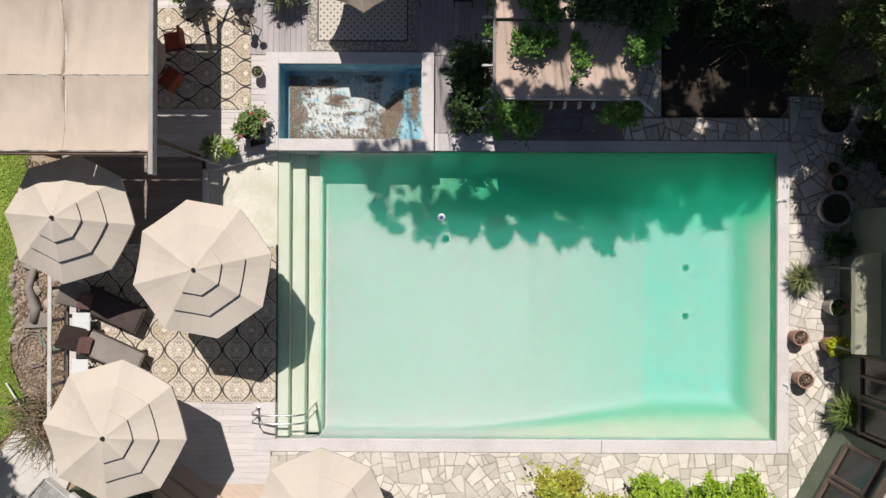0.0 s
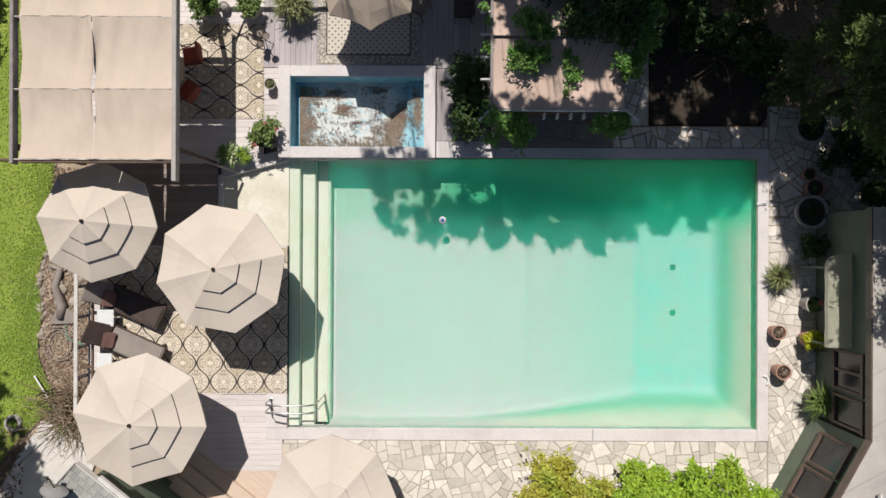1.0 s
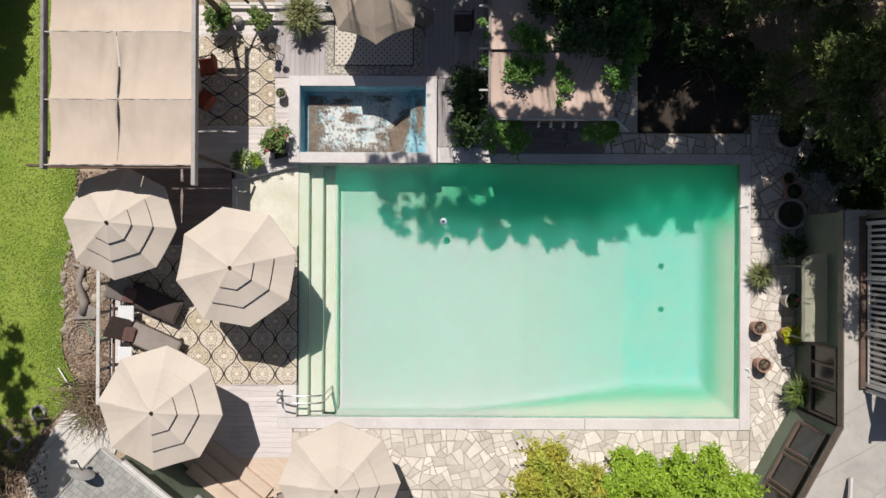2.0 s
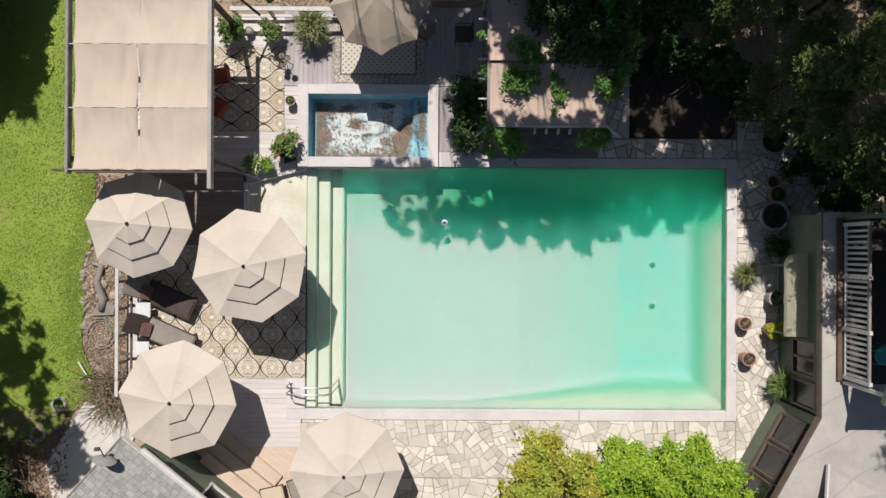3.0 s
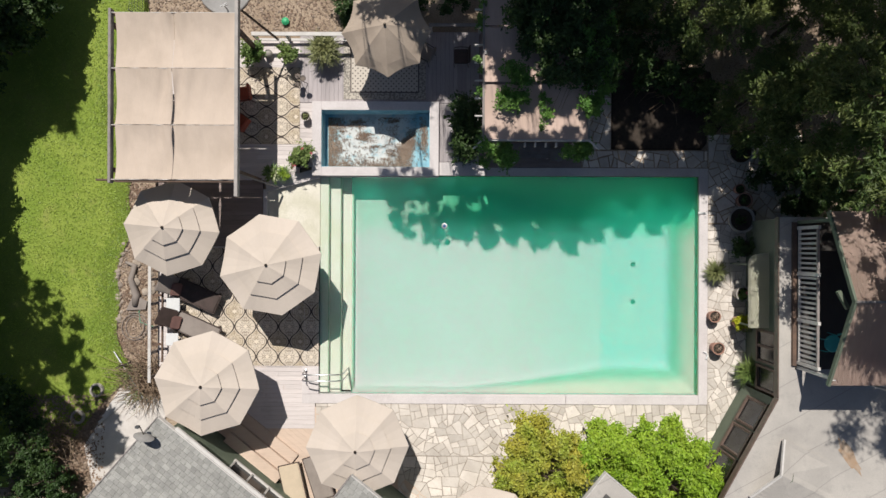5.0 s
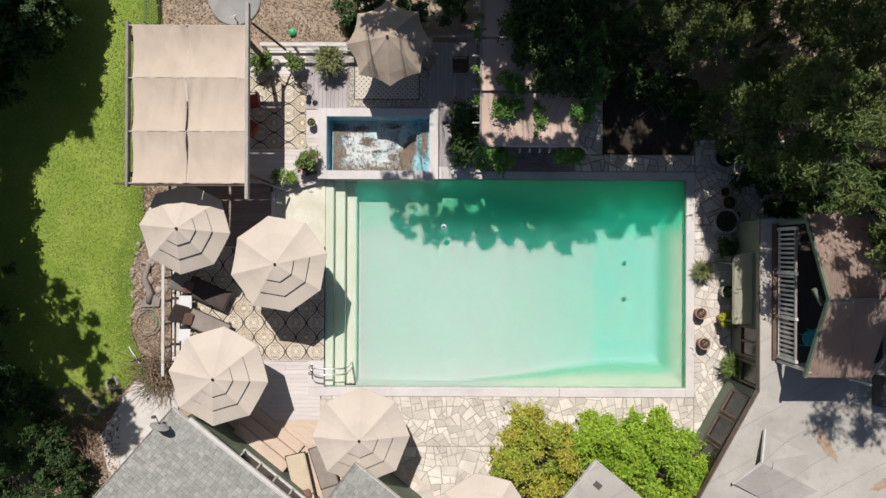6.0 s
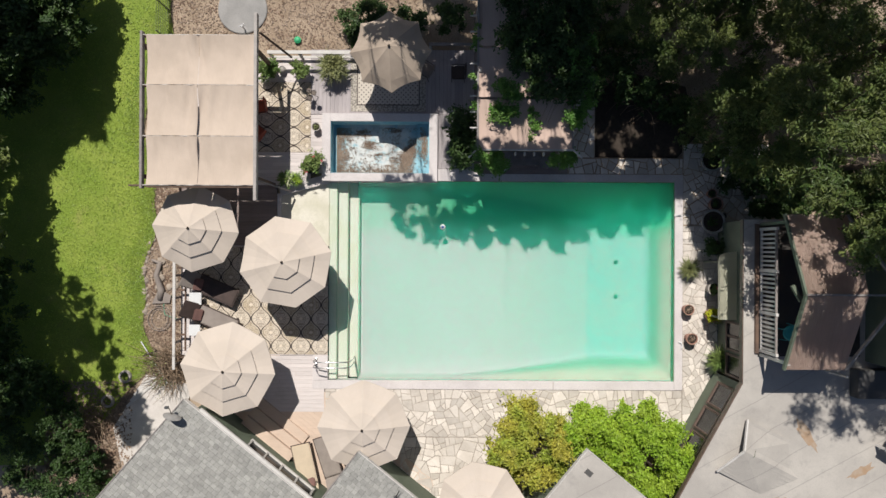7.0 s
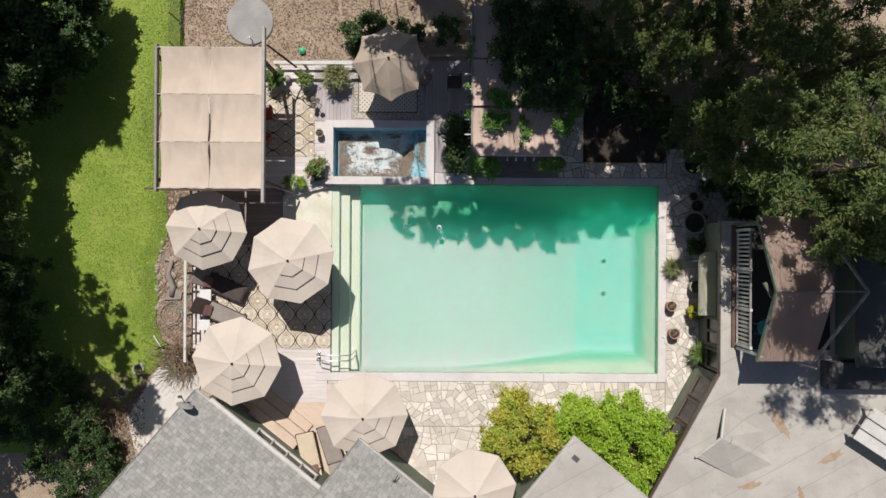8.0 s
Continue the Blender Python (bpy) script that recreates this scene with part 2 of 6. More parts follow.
def ogee_rug(name, wide, high, ox, oy, swap=False):
    """Woven rug: dark ogee lattice on cream, with scroll work in every cell."""
    k = Nodes(name)
    x, y, z = k.axes()
    x, y = k.math("SUBTRACT", x, ox), k.math("SUBTRACT", y, oy)
    if swap:
        x, y = y, x
    wave = k.math("COSINE", k.math("MULTIPLY", y, 2 * math.pi / high))
    wave = k.math("MULTIPLY", k.math("SIGN", wave), k.math("POWER", k.math("ABSOLUTE", wave), 0.85))
    edge = k.math("MULTIPLY_ADD", wave, wide * 0.225, wide * 0.25)
    fold = k.math("PINGPONG", x, wide / 2)
    off = k.math("SUBTRACT", fold, edge)
    gap = k.math("ABSOLUTE", off)
    inside = k.math("LESS_THAN", off, 0.0)
    # distance from the middle of the own cell
    cx = k.math("ADD", k.math("MULTIPLY", inside, fold), k.math("MULTIPLY", k.math("SUBTRACT", 1.0, inside), k.math("SUBTRACT", wide / 2, fold)))
    cy0 = k.math("PINGPONG", y, high / 2)
    cy = k.math("ADD", k.math("MULTIPLY", inside, cy0), k.math("MULTIPLY", k.math("SUBTRACT", 1.0, inside), k.math("SUBTRACT", high / 2, cy0)))
    own = k.n("CombineXYZ")
    k.put(cx, own.inputs[0])
    k.put(cy, own.inputs[1])
    k.put(inside, own.inputs[2])
    curl = k.math("ABSOLUTE", k.math("SUBTRACT", k.noise(10.0, 1.2, own.outputs[0]), 0.5))
    scroll = k.math("MULTIPLY", k.math("SUBTRACT", 1.0, k.ramp(curl, 0.022, 0.055)), k.ramp(gap, 0.035, 0.06))
    heart = k.math("LESS_THAN", k.math("ADD", cx, cy), 0.075)
    tone = k.mix(inside, (0.50, 0.42, 0.31), (0.60, 0.53, 0.44))
    tone = k.mix(k.ramp(k.noise(1.2, 5), 0.4, 0.7), tone, (0.64, 0.57, 0.49))
    col = k.mix(k.math("MULTIPLY", scroll, 0.62), tone, (0.17, 0.13, 0.10))
    col = k.mix(heart, col, (0.68, 0.60, 0.50))
    line = k.math("SUBTRACT", 1.0, k.ramp(gap, 0.016, 0.030))
    halo = k.math("SUBTRACT", 1.0, k.ramp(gap, 0.045, 0.060))
    col = k.mix(halo, col, (0.58, 0.50, 0.41))
    col = k.mix(line, col, (0.055, 0.045, 0.042))
    return k.done(col, 0.95, k.noise(160, 2), 0.4, 0.004)


def dotted_rug(x0, x1, y0, y1):
    """Cream rug with a grid of dark diamonds inside a patterned border."""
    k = Nodes("cream dotted rug")
    x, y, z = k.axes()
    s = 0.17
    def cell(dx):
        u = k.math("PINGPONG", k.math("ADD", x, dx), s / 2)
        v = k.math("PINGPONG", k.math("ADD", y, dx), s / 2)
        return k.math("ADD", u, v)
    spot = k.math("SUBTRACT", 1.0, k.ramp(k.math("MINIMUM", cell(0.0), cell(s / 2)), 0.022, 0.034))
    col = k.mix(spot, (0.56, 0.51, 0.45), (0.07, 0.06, 0.06))
    inx = k.math("MINIMUM", k.math("SUBTRACT", x, x0), k.math("SUBTRACT", x1, x))
    iny = k.math("MINIMUM", k.math("SUBTRACT", y, y0), k.math("SUBTRACT", y1, y))
    rim = k.math("MINIMUM", inx, iny)
    border = k.mix(k.ramp(k.noise(16, 4), 0.42, 0.58), (0.50, 0.46, 0.40), (0.24, 0.22, 0.20))
    col = k.mix(k.math("LESS_THAN", rim, 0.24), col, border)
    col = k.mix(k.math("LESS_THAN", k.math("ABSOLUTE", k.math("SUBTRACT", rim, 0.24)), 0.02), col, (0.12, 0.10, 0.09))
    return k.done(col, 0.95, k.noise(160, 2), 0.4, 0.004)


def spa_paint():
    """Blue pool paint, worn through to white on the floor, with grime at the foot of the walls."""
    k = Nodes("peeling blue spa paint")
    x, y, z = k.axes()
    col = k.mix(k.ramp(k.noise(2.2, 6), 0.4, 0.65), (0.22, 0.46, 0.56), (0.34, 0.58, 0.66))
    worn = k.math("MULTIPLY", k.ramp(k.noise(3.2, 10), 0.28, 0.52), k.ramp(z, -0.20, -0.40))
    worn = k.math("MULTIPLY", worn, k.math("MULTIPLY", k.ramp(x, -4.0, -3.4), k.ramp(x, -0.9, -1.6)))
    col = k.mix(k.math("MULTIPLY", worn, 0.95), col, (0.60, 0.61, 0.60))
    spots = k.math("MULTIPLY", k.ramp(k.noise(5.5, 2), 0.66, 0.70), k.ramp(x, -1.6, -0.9))
    col = k.mix(spots, col, (0.03, 0.05, 0.07))
    col = k.mix(k.math("MULTIPLY", k.ramp(k.noise(1.5, 6), 0.55, 0.8), 0.6), col, (0.12, 0.22, 0.26))
    return k.done(col, 0.7, k.noise(20, 5), 0.3, 0.01)


def shingles(name, a, b, turn):
    """Asphalt shingle grain; the tabs themselves are geometry."""
    k = Nodes(name)
    col = k.mix(k.ramp(k.noise(6, 3), 0.35, 0.65), a, b)
    col = k.mix(k.math("MULTIPLY", k.ramp(k.noise(70, 2), 0.4, 0.7), 0.4), col, (0.20, 0.20, 0.20))
    return k.done(k.vary(col, 0.15, True), 0.95, k.noise(90, 2), 0.5, 0.004)


def earth():
    """Dry soil with straw and dead leaves."""
    k = Nodes("dry soil and straw")
    col = k.mix(k.ramp(k.noise(0.8, 6), 0.35, 0.7), (0.33, 0.25, 0.18), (0.47, 0.37, 0.28))
    col = k.mix(k.math("MULTIPLY", k.ramp(k.noise(22, 4), 0.45, 0.7), 0.7), col, (0.15, 0.11, 0.08))
    return k.done(col, 0.95, k.noise(30, 5), 0.9, 0.03)


def lawn_soil():
    k = Nodes("mown lawn")
    col = k.mix(k.ramp(k.noise(0.7, 5), 0.35, 0.65), (0.20, 0.29, 0.035), (0.27, 0.345, 0.055))
    col = k.mix(k.math("MULTIPLY", k.ramp(k.noise(1.9, 6), 0.55, 0.72), 0.45), col, (0.30, 0.29, 0.09))
    col = k.mix(k.math("MULTIPLY", k.ramp(k.noise(45, 3), 0.4, 0.7), 0.5), col, (0.10, 0.15, 0.018))
    return k.done(col, 0.9, k.noise(60, 4), 0.8, 0.02)


def flagstone(name, a, b):
    k = Nodes(name)
    col = k.mix(k.ramp(k.noise(1.6, 5), 0.35, 0.65), a, b)
    col = k.mix(k.math("MULTIPLY", k.ramp(k.noise(14, 5), 0.5, 0.8), 0.35), col, (0.30, 0.25, 0.21))
    return k.done(k.vary(col, 0.2), 0.85, k.noise(18, 6), 0.45, 0.01)


M_STEP = plain("pale step plaster", (0.82, 0.73, 0.69), (0.76, 0.68, 0.58), 1.1, 30, 0.8)
M_BAND = plain("algae green waterline band", (0.06, 0.27, 0.12), (0.22, 0.34, 0.15), 1.6, 20, 0.6)
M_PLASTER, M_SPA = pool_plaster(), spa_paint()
M_WATER, M_WATER_SHALLOW = water_surface("pool water", 0.26), water_surface("shallow pool water", 0.07)
M_RUG, M_RUG2 = ogee_rug("cream and black ogee rug", 0.73, 1.0, -7.41, -2.56), ogee_rug("cream ogee rug, turned", 0.67, 0.98, -5.52, 5.42, True)
M_DOTS = dotted_rug(-3.45, -0.72, 5.0, 7.0)
M_SHINGLE, M_EARTH, M_LAWN = shingles("grey shingles", (0.345, 0.34, 0.32), (0.28, 0.278, 0.265), 0), earth(), lawn_soil()
M_FLAG = flagstone("cream flagstone", (0.67, 0.62, 0.57), (0.56, 0.51, 0.46))


# ---------------------------------------------------------------- building helpers
def thing(name, label, category, at=(0, 0, 0), rz=0.0, group="", kind=""):
    ob = new(name)
    ob.matrix_world = pose(*at, 0, 0, rz)
    return tagged(ob, label, category, group, kind)


def mesh_of(bm, material, name, smooth=False):
    bmesh.ops.recalc_face_normals(bm, faces=bm.faces)
    me = bpy.data.meshes.new(name)
    bm.to_mesh(me)
    bm.free()
    me.materials.append(material)
    if smooth:
        for p in me.polygons:
            p.use_smooth = True
    return me


def part(name, bm, material, parent=None, label="", smooth=False):
    ob = new(name, mesh_of(bm, material, name, smooth))
    if parent is not None:
        ob.parent = parent
    return tagged(ob, label)


def box(bm, x0, x1, y0, y1, z0, z1, bevel=0.0):
    vs = [bm.verts.new((x, y, z)) for z in (z0, z1) for x, y in ((x0, y0), (x1, y0), (x1, y1), (x0, y1))]
    fs = [bm.faces.new([vs[i] for i in q]) for q in ((0, 3, 2, 1), (4, 5, 6, 7), (0, 1, 5, 4), (1, 2, 6, 5), (2, 3, 7, 6), (3, 0, 4, 7))]
    if bevel:
        edges = {e for f in fs for e in f.edges}
        bmesh.ops.bevel(bm, geom=list(edges), offset=bevel, segments=2, affect="EDGES")
    return bm


def boxed(*dims, bevel=0.0):
    return box(bmesh.new(), *dims, bevel=bevel)


def prism(bm, pts, z0, z1, inset=0.0):
    """A flat slab with the outline pts; inset chamfers its upper edge."""
    n = len(pts)
    c = Vector((sum(p[0] for p in pts) / n, sum(p[1] for p in pts) / n))
    lo = [bm.verts.new((p[0], p[1], z0)) for p in pts]
    rings = [lo]
    if inset:
        rings.append([bm.verts.new((p[0], p[1], z1 - inset)) for p in pts])
        top = []
        for p in pts:
            d = (c - Vector(p[:2]))
            top.append(bm.verts.new((p[0] + d.x / max(d.length, 1e-3) * inset, p[1] + d.y / max(d.length, 1e-3) * inset, z1)))
        rings.append(top)
    else:
        rings.append([bm.verts.new((p[0], p[1], z1)) for p in pts])
    for a, b in zip(rings, rings[1:]):
        for i in range(n):
            bm.faces.new((a[i], a[(i + 1) % n], b[(i + 1) % n], b[i]))
    bm.faces.new(rings[-1])
    bm.faces.new(lo[::-1])
    return bm


def tube(bm, pts, r, n=8):
    """A round bar through the points; r is a radius or one radius per point."""
    pts = [Vector(p) for p in pts]
    rs = r if isinstance(r, (list, tuple)) else [r] * len(pts)
    rings = []
    for i, p in enumerate(pts):
        d = (pts[min(i + 1, len(pts) - 1)] - pts[max(i - 1, 0)]).normalized()
        u = d.cross(Vector((0, 0, 1)) if abs(d.z) < 0.9 else Vector((1, 0, 0))).normalized()
        v = d.cross(u)
        rings.append([bm.verts.new(p + (u * math.cos(2 * math.pi * j / n) + v * math.sin(2 * math.pi * j / n)) * rs[i]) for j in range(n)])
    for a, b in zip(rings, rings[1:]):
        for j in range(n):
            bm.faces.new((a[j], a[(j + 1) % n], b[(j + 1) % n], b[j]))
    bm.faces.new(rings[0])
    bm.faces.new(rings[-1][::-1])
    return bm


def tubed(pts, r, n=8):
    return tube(bmesh.new(), pts, r, n)


def beam(bm, a, b, w, h):
    """A rectangular timber from a to b, w wide and h high."""
    a, b = Vector(a), Vector(b)
    d = (b - a).normalized()
    side = d.cross(Vector((0, 0, 1))).normalized() if abs(d.z) < 0.95 else Vector((1, 0, 0))
    up = side.cross(d)
    vs = [bm.verts.new(p + side * sx * w / 2 + up * sz * h / 2) for p in (a, b) for sx, sz in ((-1, -1), (1, -1), (1, 1), (-1, 1))]
    for q in ((0, 1, 2, 3), (7, 6, 5, 4), (0, 4, 5, 1), (1, 5, 6, 2), (2, 6, 7, 3), (3, 7, 4, 0)):
        bm.faces.new([vs[i] for i in q])
    return bm


def beamed(a, b, w, h):
    return beam(bmesh.new(), a, b, w, h)


def lathe(bm, prof, n=20, cap=True):
    """A turned form from (radius, height) pairs."""
    rings = [[bm.verts.new((r * math.cos(2 * math.pi * j / n), r * math.sin(2 * math.pi * j / n), z)) for j in range(n)] for r, z in prof]
    for a, b in zip(rings, rings[1:]):
        for j in range(n):
            bm.faces.new((a[j], a[(j + 1) % n], b[(j + 1) % n], b[j]))
    if cap:
        bm.faces.new(rings[0][::-1])
        bm.faces.new(rings[-1])
    return bm


def grid_sheet(bm, x0, x1, y0, y1, nx, ny, height, thick=0.0):
    """A sheet over a rectangle whose height follows a function."""
    def lay(dz):
        return [[bm.verts.new((x0 + (x1 - x0) * i / nx, y0 + (y1 - y0) * j / ny, height(x0 + (x1 - x0) * i / nx, y0 + (y1 - y0) * j / ny) + dz)) for j in range(ny + 1)] for i in range(nx + 1)]
    for rows in ([lay(0.0), lay(-thick)] if thick else [lay(0.0)]):
        for i in range(nx):
            for j in range(ny):
                bm.faces.new((rows[i][j], rows[i + 1][j], rows[i + 1][j + 1], rows[i][j + 1]))
    return bm


# ---------------------------------------------------------------- ground and lawn
bm = bmesh.new()
GX, GY = (-2000, -11.2, -6.0, -4.3, -0.4, 8.5, 16, 2000), (-2000, -14, -5.0, 2.6, 4.7, 14, 2000)
for i in range(7):
    for j in range(6):
        if not (j == 2 and 2 <= i <= 4) and not (j == 3 and i == 3):
            bm.faces.new([bm.verts.new((x, y, -0.18)) for x, y in ((GX[i], GY[j]), (GX[i + 1], GY[j]), (GX[i + 1], GY[j + 1]), (GX[i], GY[j + 1]))])
bmesh.ops.remove_doubles(bm, verts=bm.verts, dist=0.001)
tagged(part("ground", bm, M_EARTH), "dry brown soil with straw around the garden", "ground", kind="structure")


def lawn_edge(y):
    return -10.9 + 0.25 * math.sin(y * 0.9) + 0.10 * math.sin(y * 2.7) + (0.55 if y > 5 else 0.0) * min(1, (y - 5) / 2 if y > 5 else 0)


bm = bmesh.new()
rows = []
for j in range(90):
    y = -8.0 + j * 0.32
    e = lawn_edge(y) - max(0.0, -4.2 - y) * 0.9
    rows.append([bm.verts.new((x, y, -0.13 + 0.02 * noise.noise((x * 0.6, y * 0.6, 0)))) for x in [-45, -24] + [e - 8 * (1 - q / 14) ** 1.3 for q in range(15)]])
for a, b in zip(rows, rows[1:]):
    for i in range(len(a) - 1):
        bm.faces.new((a[i], a[i + 1], b[i + 1], b[i]))
tagged(part("lawn", bm, M_LAWN, smooth=True), "bright green mown lawn", "lawn", kind="structure")

# ---------------------------------------------------------------- pool
PX0, PX1, PY0, PY1 = -4.22, 8.38, -4.80, 2.48


def lerp(a, b, q):
    return a + (b - a) * max(0.0, min(1.0, q))


def pool_floor(x, y):
    if x < -3.94:
        return -0.15
    if x < -3.57:
        return -0.35
    if x < -3.18:
        return -0.60
    base = lerp(-0.86, -0.92, (x + 3.2) / 5.4) if x < 2.3 else lerp(-0.92, -1.5, (x - 2.3) / 3.25)
    q = max(0.0, min(1.0, (x - 0.5) / 5.0))
    south, north, east = lerp(0.10, 0.88, q), lerp(0.18, 1.18, q), 0.70
    rise = 1.0
    for d, w in ((y - PY0, south), (PY1 - y, north), (PX1 - x, east)):
        rise = min(rise, d / w)
    rise = max(0.0, rise)
    rise = lerp(rise, rise * rise * (3 - 2 * rise), 0.75)
    return lerp(-0.32, base, rise ** 0.8)


pool = thing("swimming_pool", "rectangular plastered pool with corner steps and a deep end", "swimming pool", kind="structure")
bm = bmesh.new()
grid_sheet(bm, -3.18, PX1, PY0, PY1, 150, 90, pool_floor)
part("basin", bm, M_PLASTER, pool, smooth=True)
for i, (x0, x1, z) in enumerate(((-4.24, -3.94, -0.15), (-3.94, -3.57, -0.35), (-3.57, -3.18, -0.60))):
    part("step", boxed(x0, x1, PY0, PY1, -1.3, z, bevel=0.02), M_STEP, pool)
    part("step_edge", boxed(x1 - 0.014, x1 + 0.004, PY0, PY1, z - 0.03, z + 0.004), plain("greenish step edge", (0.40, 0.52, 0.36), (0.34, 0.45, 0.30), 2, 30), pool)
part("wading_shelf", prism(bmesh.new(), [(-5.97, 0.1), (-4.24, 0.1), (-4.24, 2.42), (-5.97, 1.96)], -1.0, -0.12), plain("cream wading shelf plaster", (0.72, 0.69, 0.61), (0.58, 0.56, 0.45), 1.1, 30), pool)
for x in (6.64,):
    for y in (-0.47, -1.80):
        bm = lathe(bmesh.new(), [(0.085, 0.0), (0.085, 0.02), (0.06, 0.03)], 20)
        d = part("drain", bm, plain("dark green drain cover", (0.03, 0.13, 0.10), (0.02, 0.10, 0.08)), pool)
        d.location = (x, y, -1.5)
bm = lathe(bmesh.new(), [(0.07, 0.0), (0.07, 0.01), (0.05, 0.015)], 16)
part("suction_cover", bm, plain("green suction cover", (0.05, 0.22, 0.15), (0.04, 0.18, 0.12)), pool).location = (0.06, 0.27, -0.9)
for dims in ((8.368, 8.379, PY0, PY1), (-4.22, 8.368, 2.469, 2.479)):
    part("waterline_band", boxed(*dims, -0.36, -0.05), M_BAND, pool, "green algae-stained waterline")
part("water", grid_sheet(bmesh.new(), -3.18, PX1, PY0, PY1, 2, 2, lambda x, y: -0.09), M_WATER, pool, "clear green pool water")
part("shallow_water", grid_sheet(bmesh.new(), -4.24, -3.18, PY0, PY1, 2, 2, lambda x, y: -0.09), M_WATER_SHALLOW, pool, "clear shallow water over the steps")

coping = thing("pool_coping", "pale painted concrete edge around the pool", "coping", kind="structure")
def coping_piece(*pts, z=0.02, lo=-0.40):
    part("coping_stone", prism(bmesh.new(), pts, lo, z, 0.012), M_COPING, coping)
def rect(x0, x1, y0, y1):
    return (x0, y0), (x1, y0), (x1, y1), (x0, y1)
coping_piece(*rect(8.38, 8.67, -5.10, 2.75))
coping_piece(*rect(3.98, 8.377, -5.10, -4.80), z=0.024)
coping_piece(*rect(-4.79, 3.97, -5.10, -4.80))
coping_piece(*rect(1.32, 8.377, 2.48, 2.75))
coping_piece(*rect(-0.28, 1.31, 2.48, 2.92), z=0.03)
coping_piece(*rect(-4.79, -4.24, -4.797, -3.90), z=0.018)
coping_piece((-5.97, 1.92), (-4.24, 2.38), (-4.24, 2.72), (-6.05, 2.24), z=0.035)
coping_piece(*rect(-6.10, -5.972, 0.0, 2.0), z=0.03)

# ---------------------------------------------------------------- spa
spa = thing("spa", "raised blue-painted spa, drained, with dead leaves on its floor", "spa", kind="structure")
SX0, SX1, SY0, SY1 = -4.14, -0.58, 2.73, 4.60
for r_ in (rect(-4.45, SX0, 2.44, 4.88), rect(SX1, -0.28, 2.44, 4.88), rect(SX0, SX1, 2.44, SY0), rect(SX0, SX1, SY1, 4.88)):
    part("rim", prism(bmesh.new(), r_, -0.45, 0.25, 0.012), M_COPING, spa)
w_ = 0.012
for r_ in (rect(SX0 - 0.002, SX0 + w_, SY0, SY1), rect(SX1 - w_, SX1 + 0.002, SY0, SY1), rect(SX0 + w_, SX1 - w_, SY0, SY0 + w_), rect(SX0 + w_, SX1 - w_, SY1 - w_, SY1)):
    part("liner", prism(bmesh.new(), r_, -0.42, 0.20), M_SPA, spa)
part("floor_slab", boxed(SX0, SX1, SY0, SY1, -0.60, -0.42), M_SPA, spa)
part("bench_step", boxed(-1.05, SX1 - 0.012, SY0 + 0.012, SY1 - 0.012, -0.42, -0.20, bevel=0.02), M_SPA, spa)

# ---------------------------------------------------------------- decks
def deck(name, label, x0, x1, y0, y1, along, material, z=0.0, width=0.142, seam=None):
    d = thing(name, label, "deck", kind="structure")
    part("deck_frame", boxed(x0, x1, y0, y1, z - 0.16, z - 0.035), M_UNDER, d)
    lo, hi = (y0, y1) if along == "x" else (x0, x1)
    n = max(1, round((hi - lo) / width))
    step = (hi - lo) / n
    shared = {}
    for i in range(n):
        s0, s1 = lo + i * step + 0.0025, lo + (i + 1) * step - 0.0025
        ends = (x0, x1) if along == "x" else (y0, y1)
        cut = [ends[0], *([random.uniform(ends[0] + 1, ends[1] - 1)] if ends[1] - ends[0] > 3.2 else []), ends[1]]
        for e0, e1 in zip(cut, cut[1:]):
            key = round(e1 - e0, 2)
            if key not in shared:
                bm = bmesh.new()
                if along == "x":
                    prism(bm, rect(0.002, key - 0.002, 0, s1 - s0), -0.034, 0.0, 0.006)
                else:
                    prism(bm, rect(0, s1 - s0, 0.002, key - 0.002), -0.034, 0.0, 0.006)
                shared[key] = mesh_of(bm, material, "board")
            ob = new("board", shared[key])
            ob.parent = d
            ob.location = ((e0, s0, z) if along == "x" else (s0, e0, z)) 
            ob.location.z += random.uniform(-0.002, 0.002)
    return d


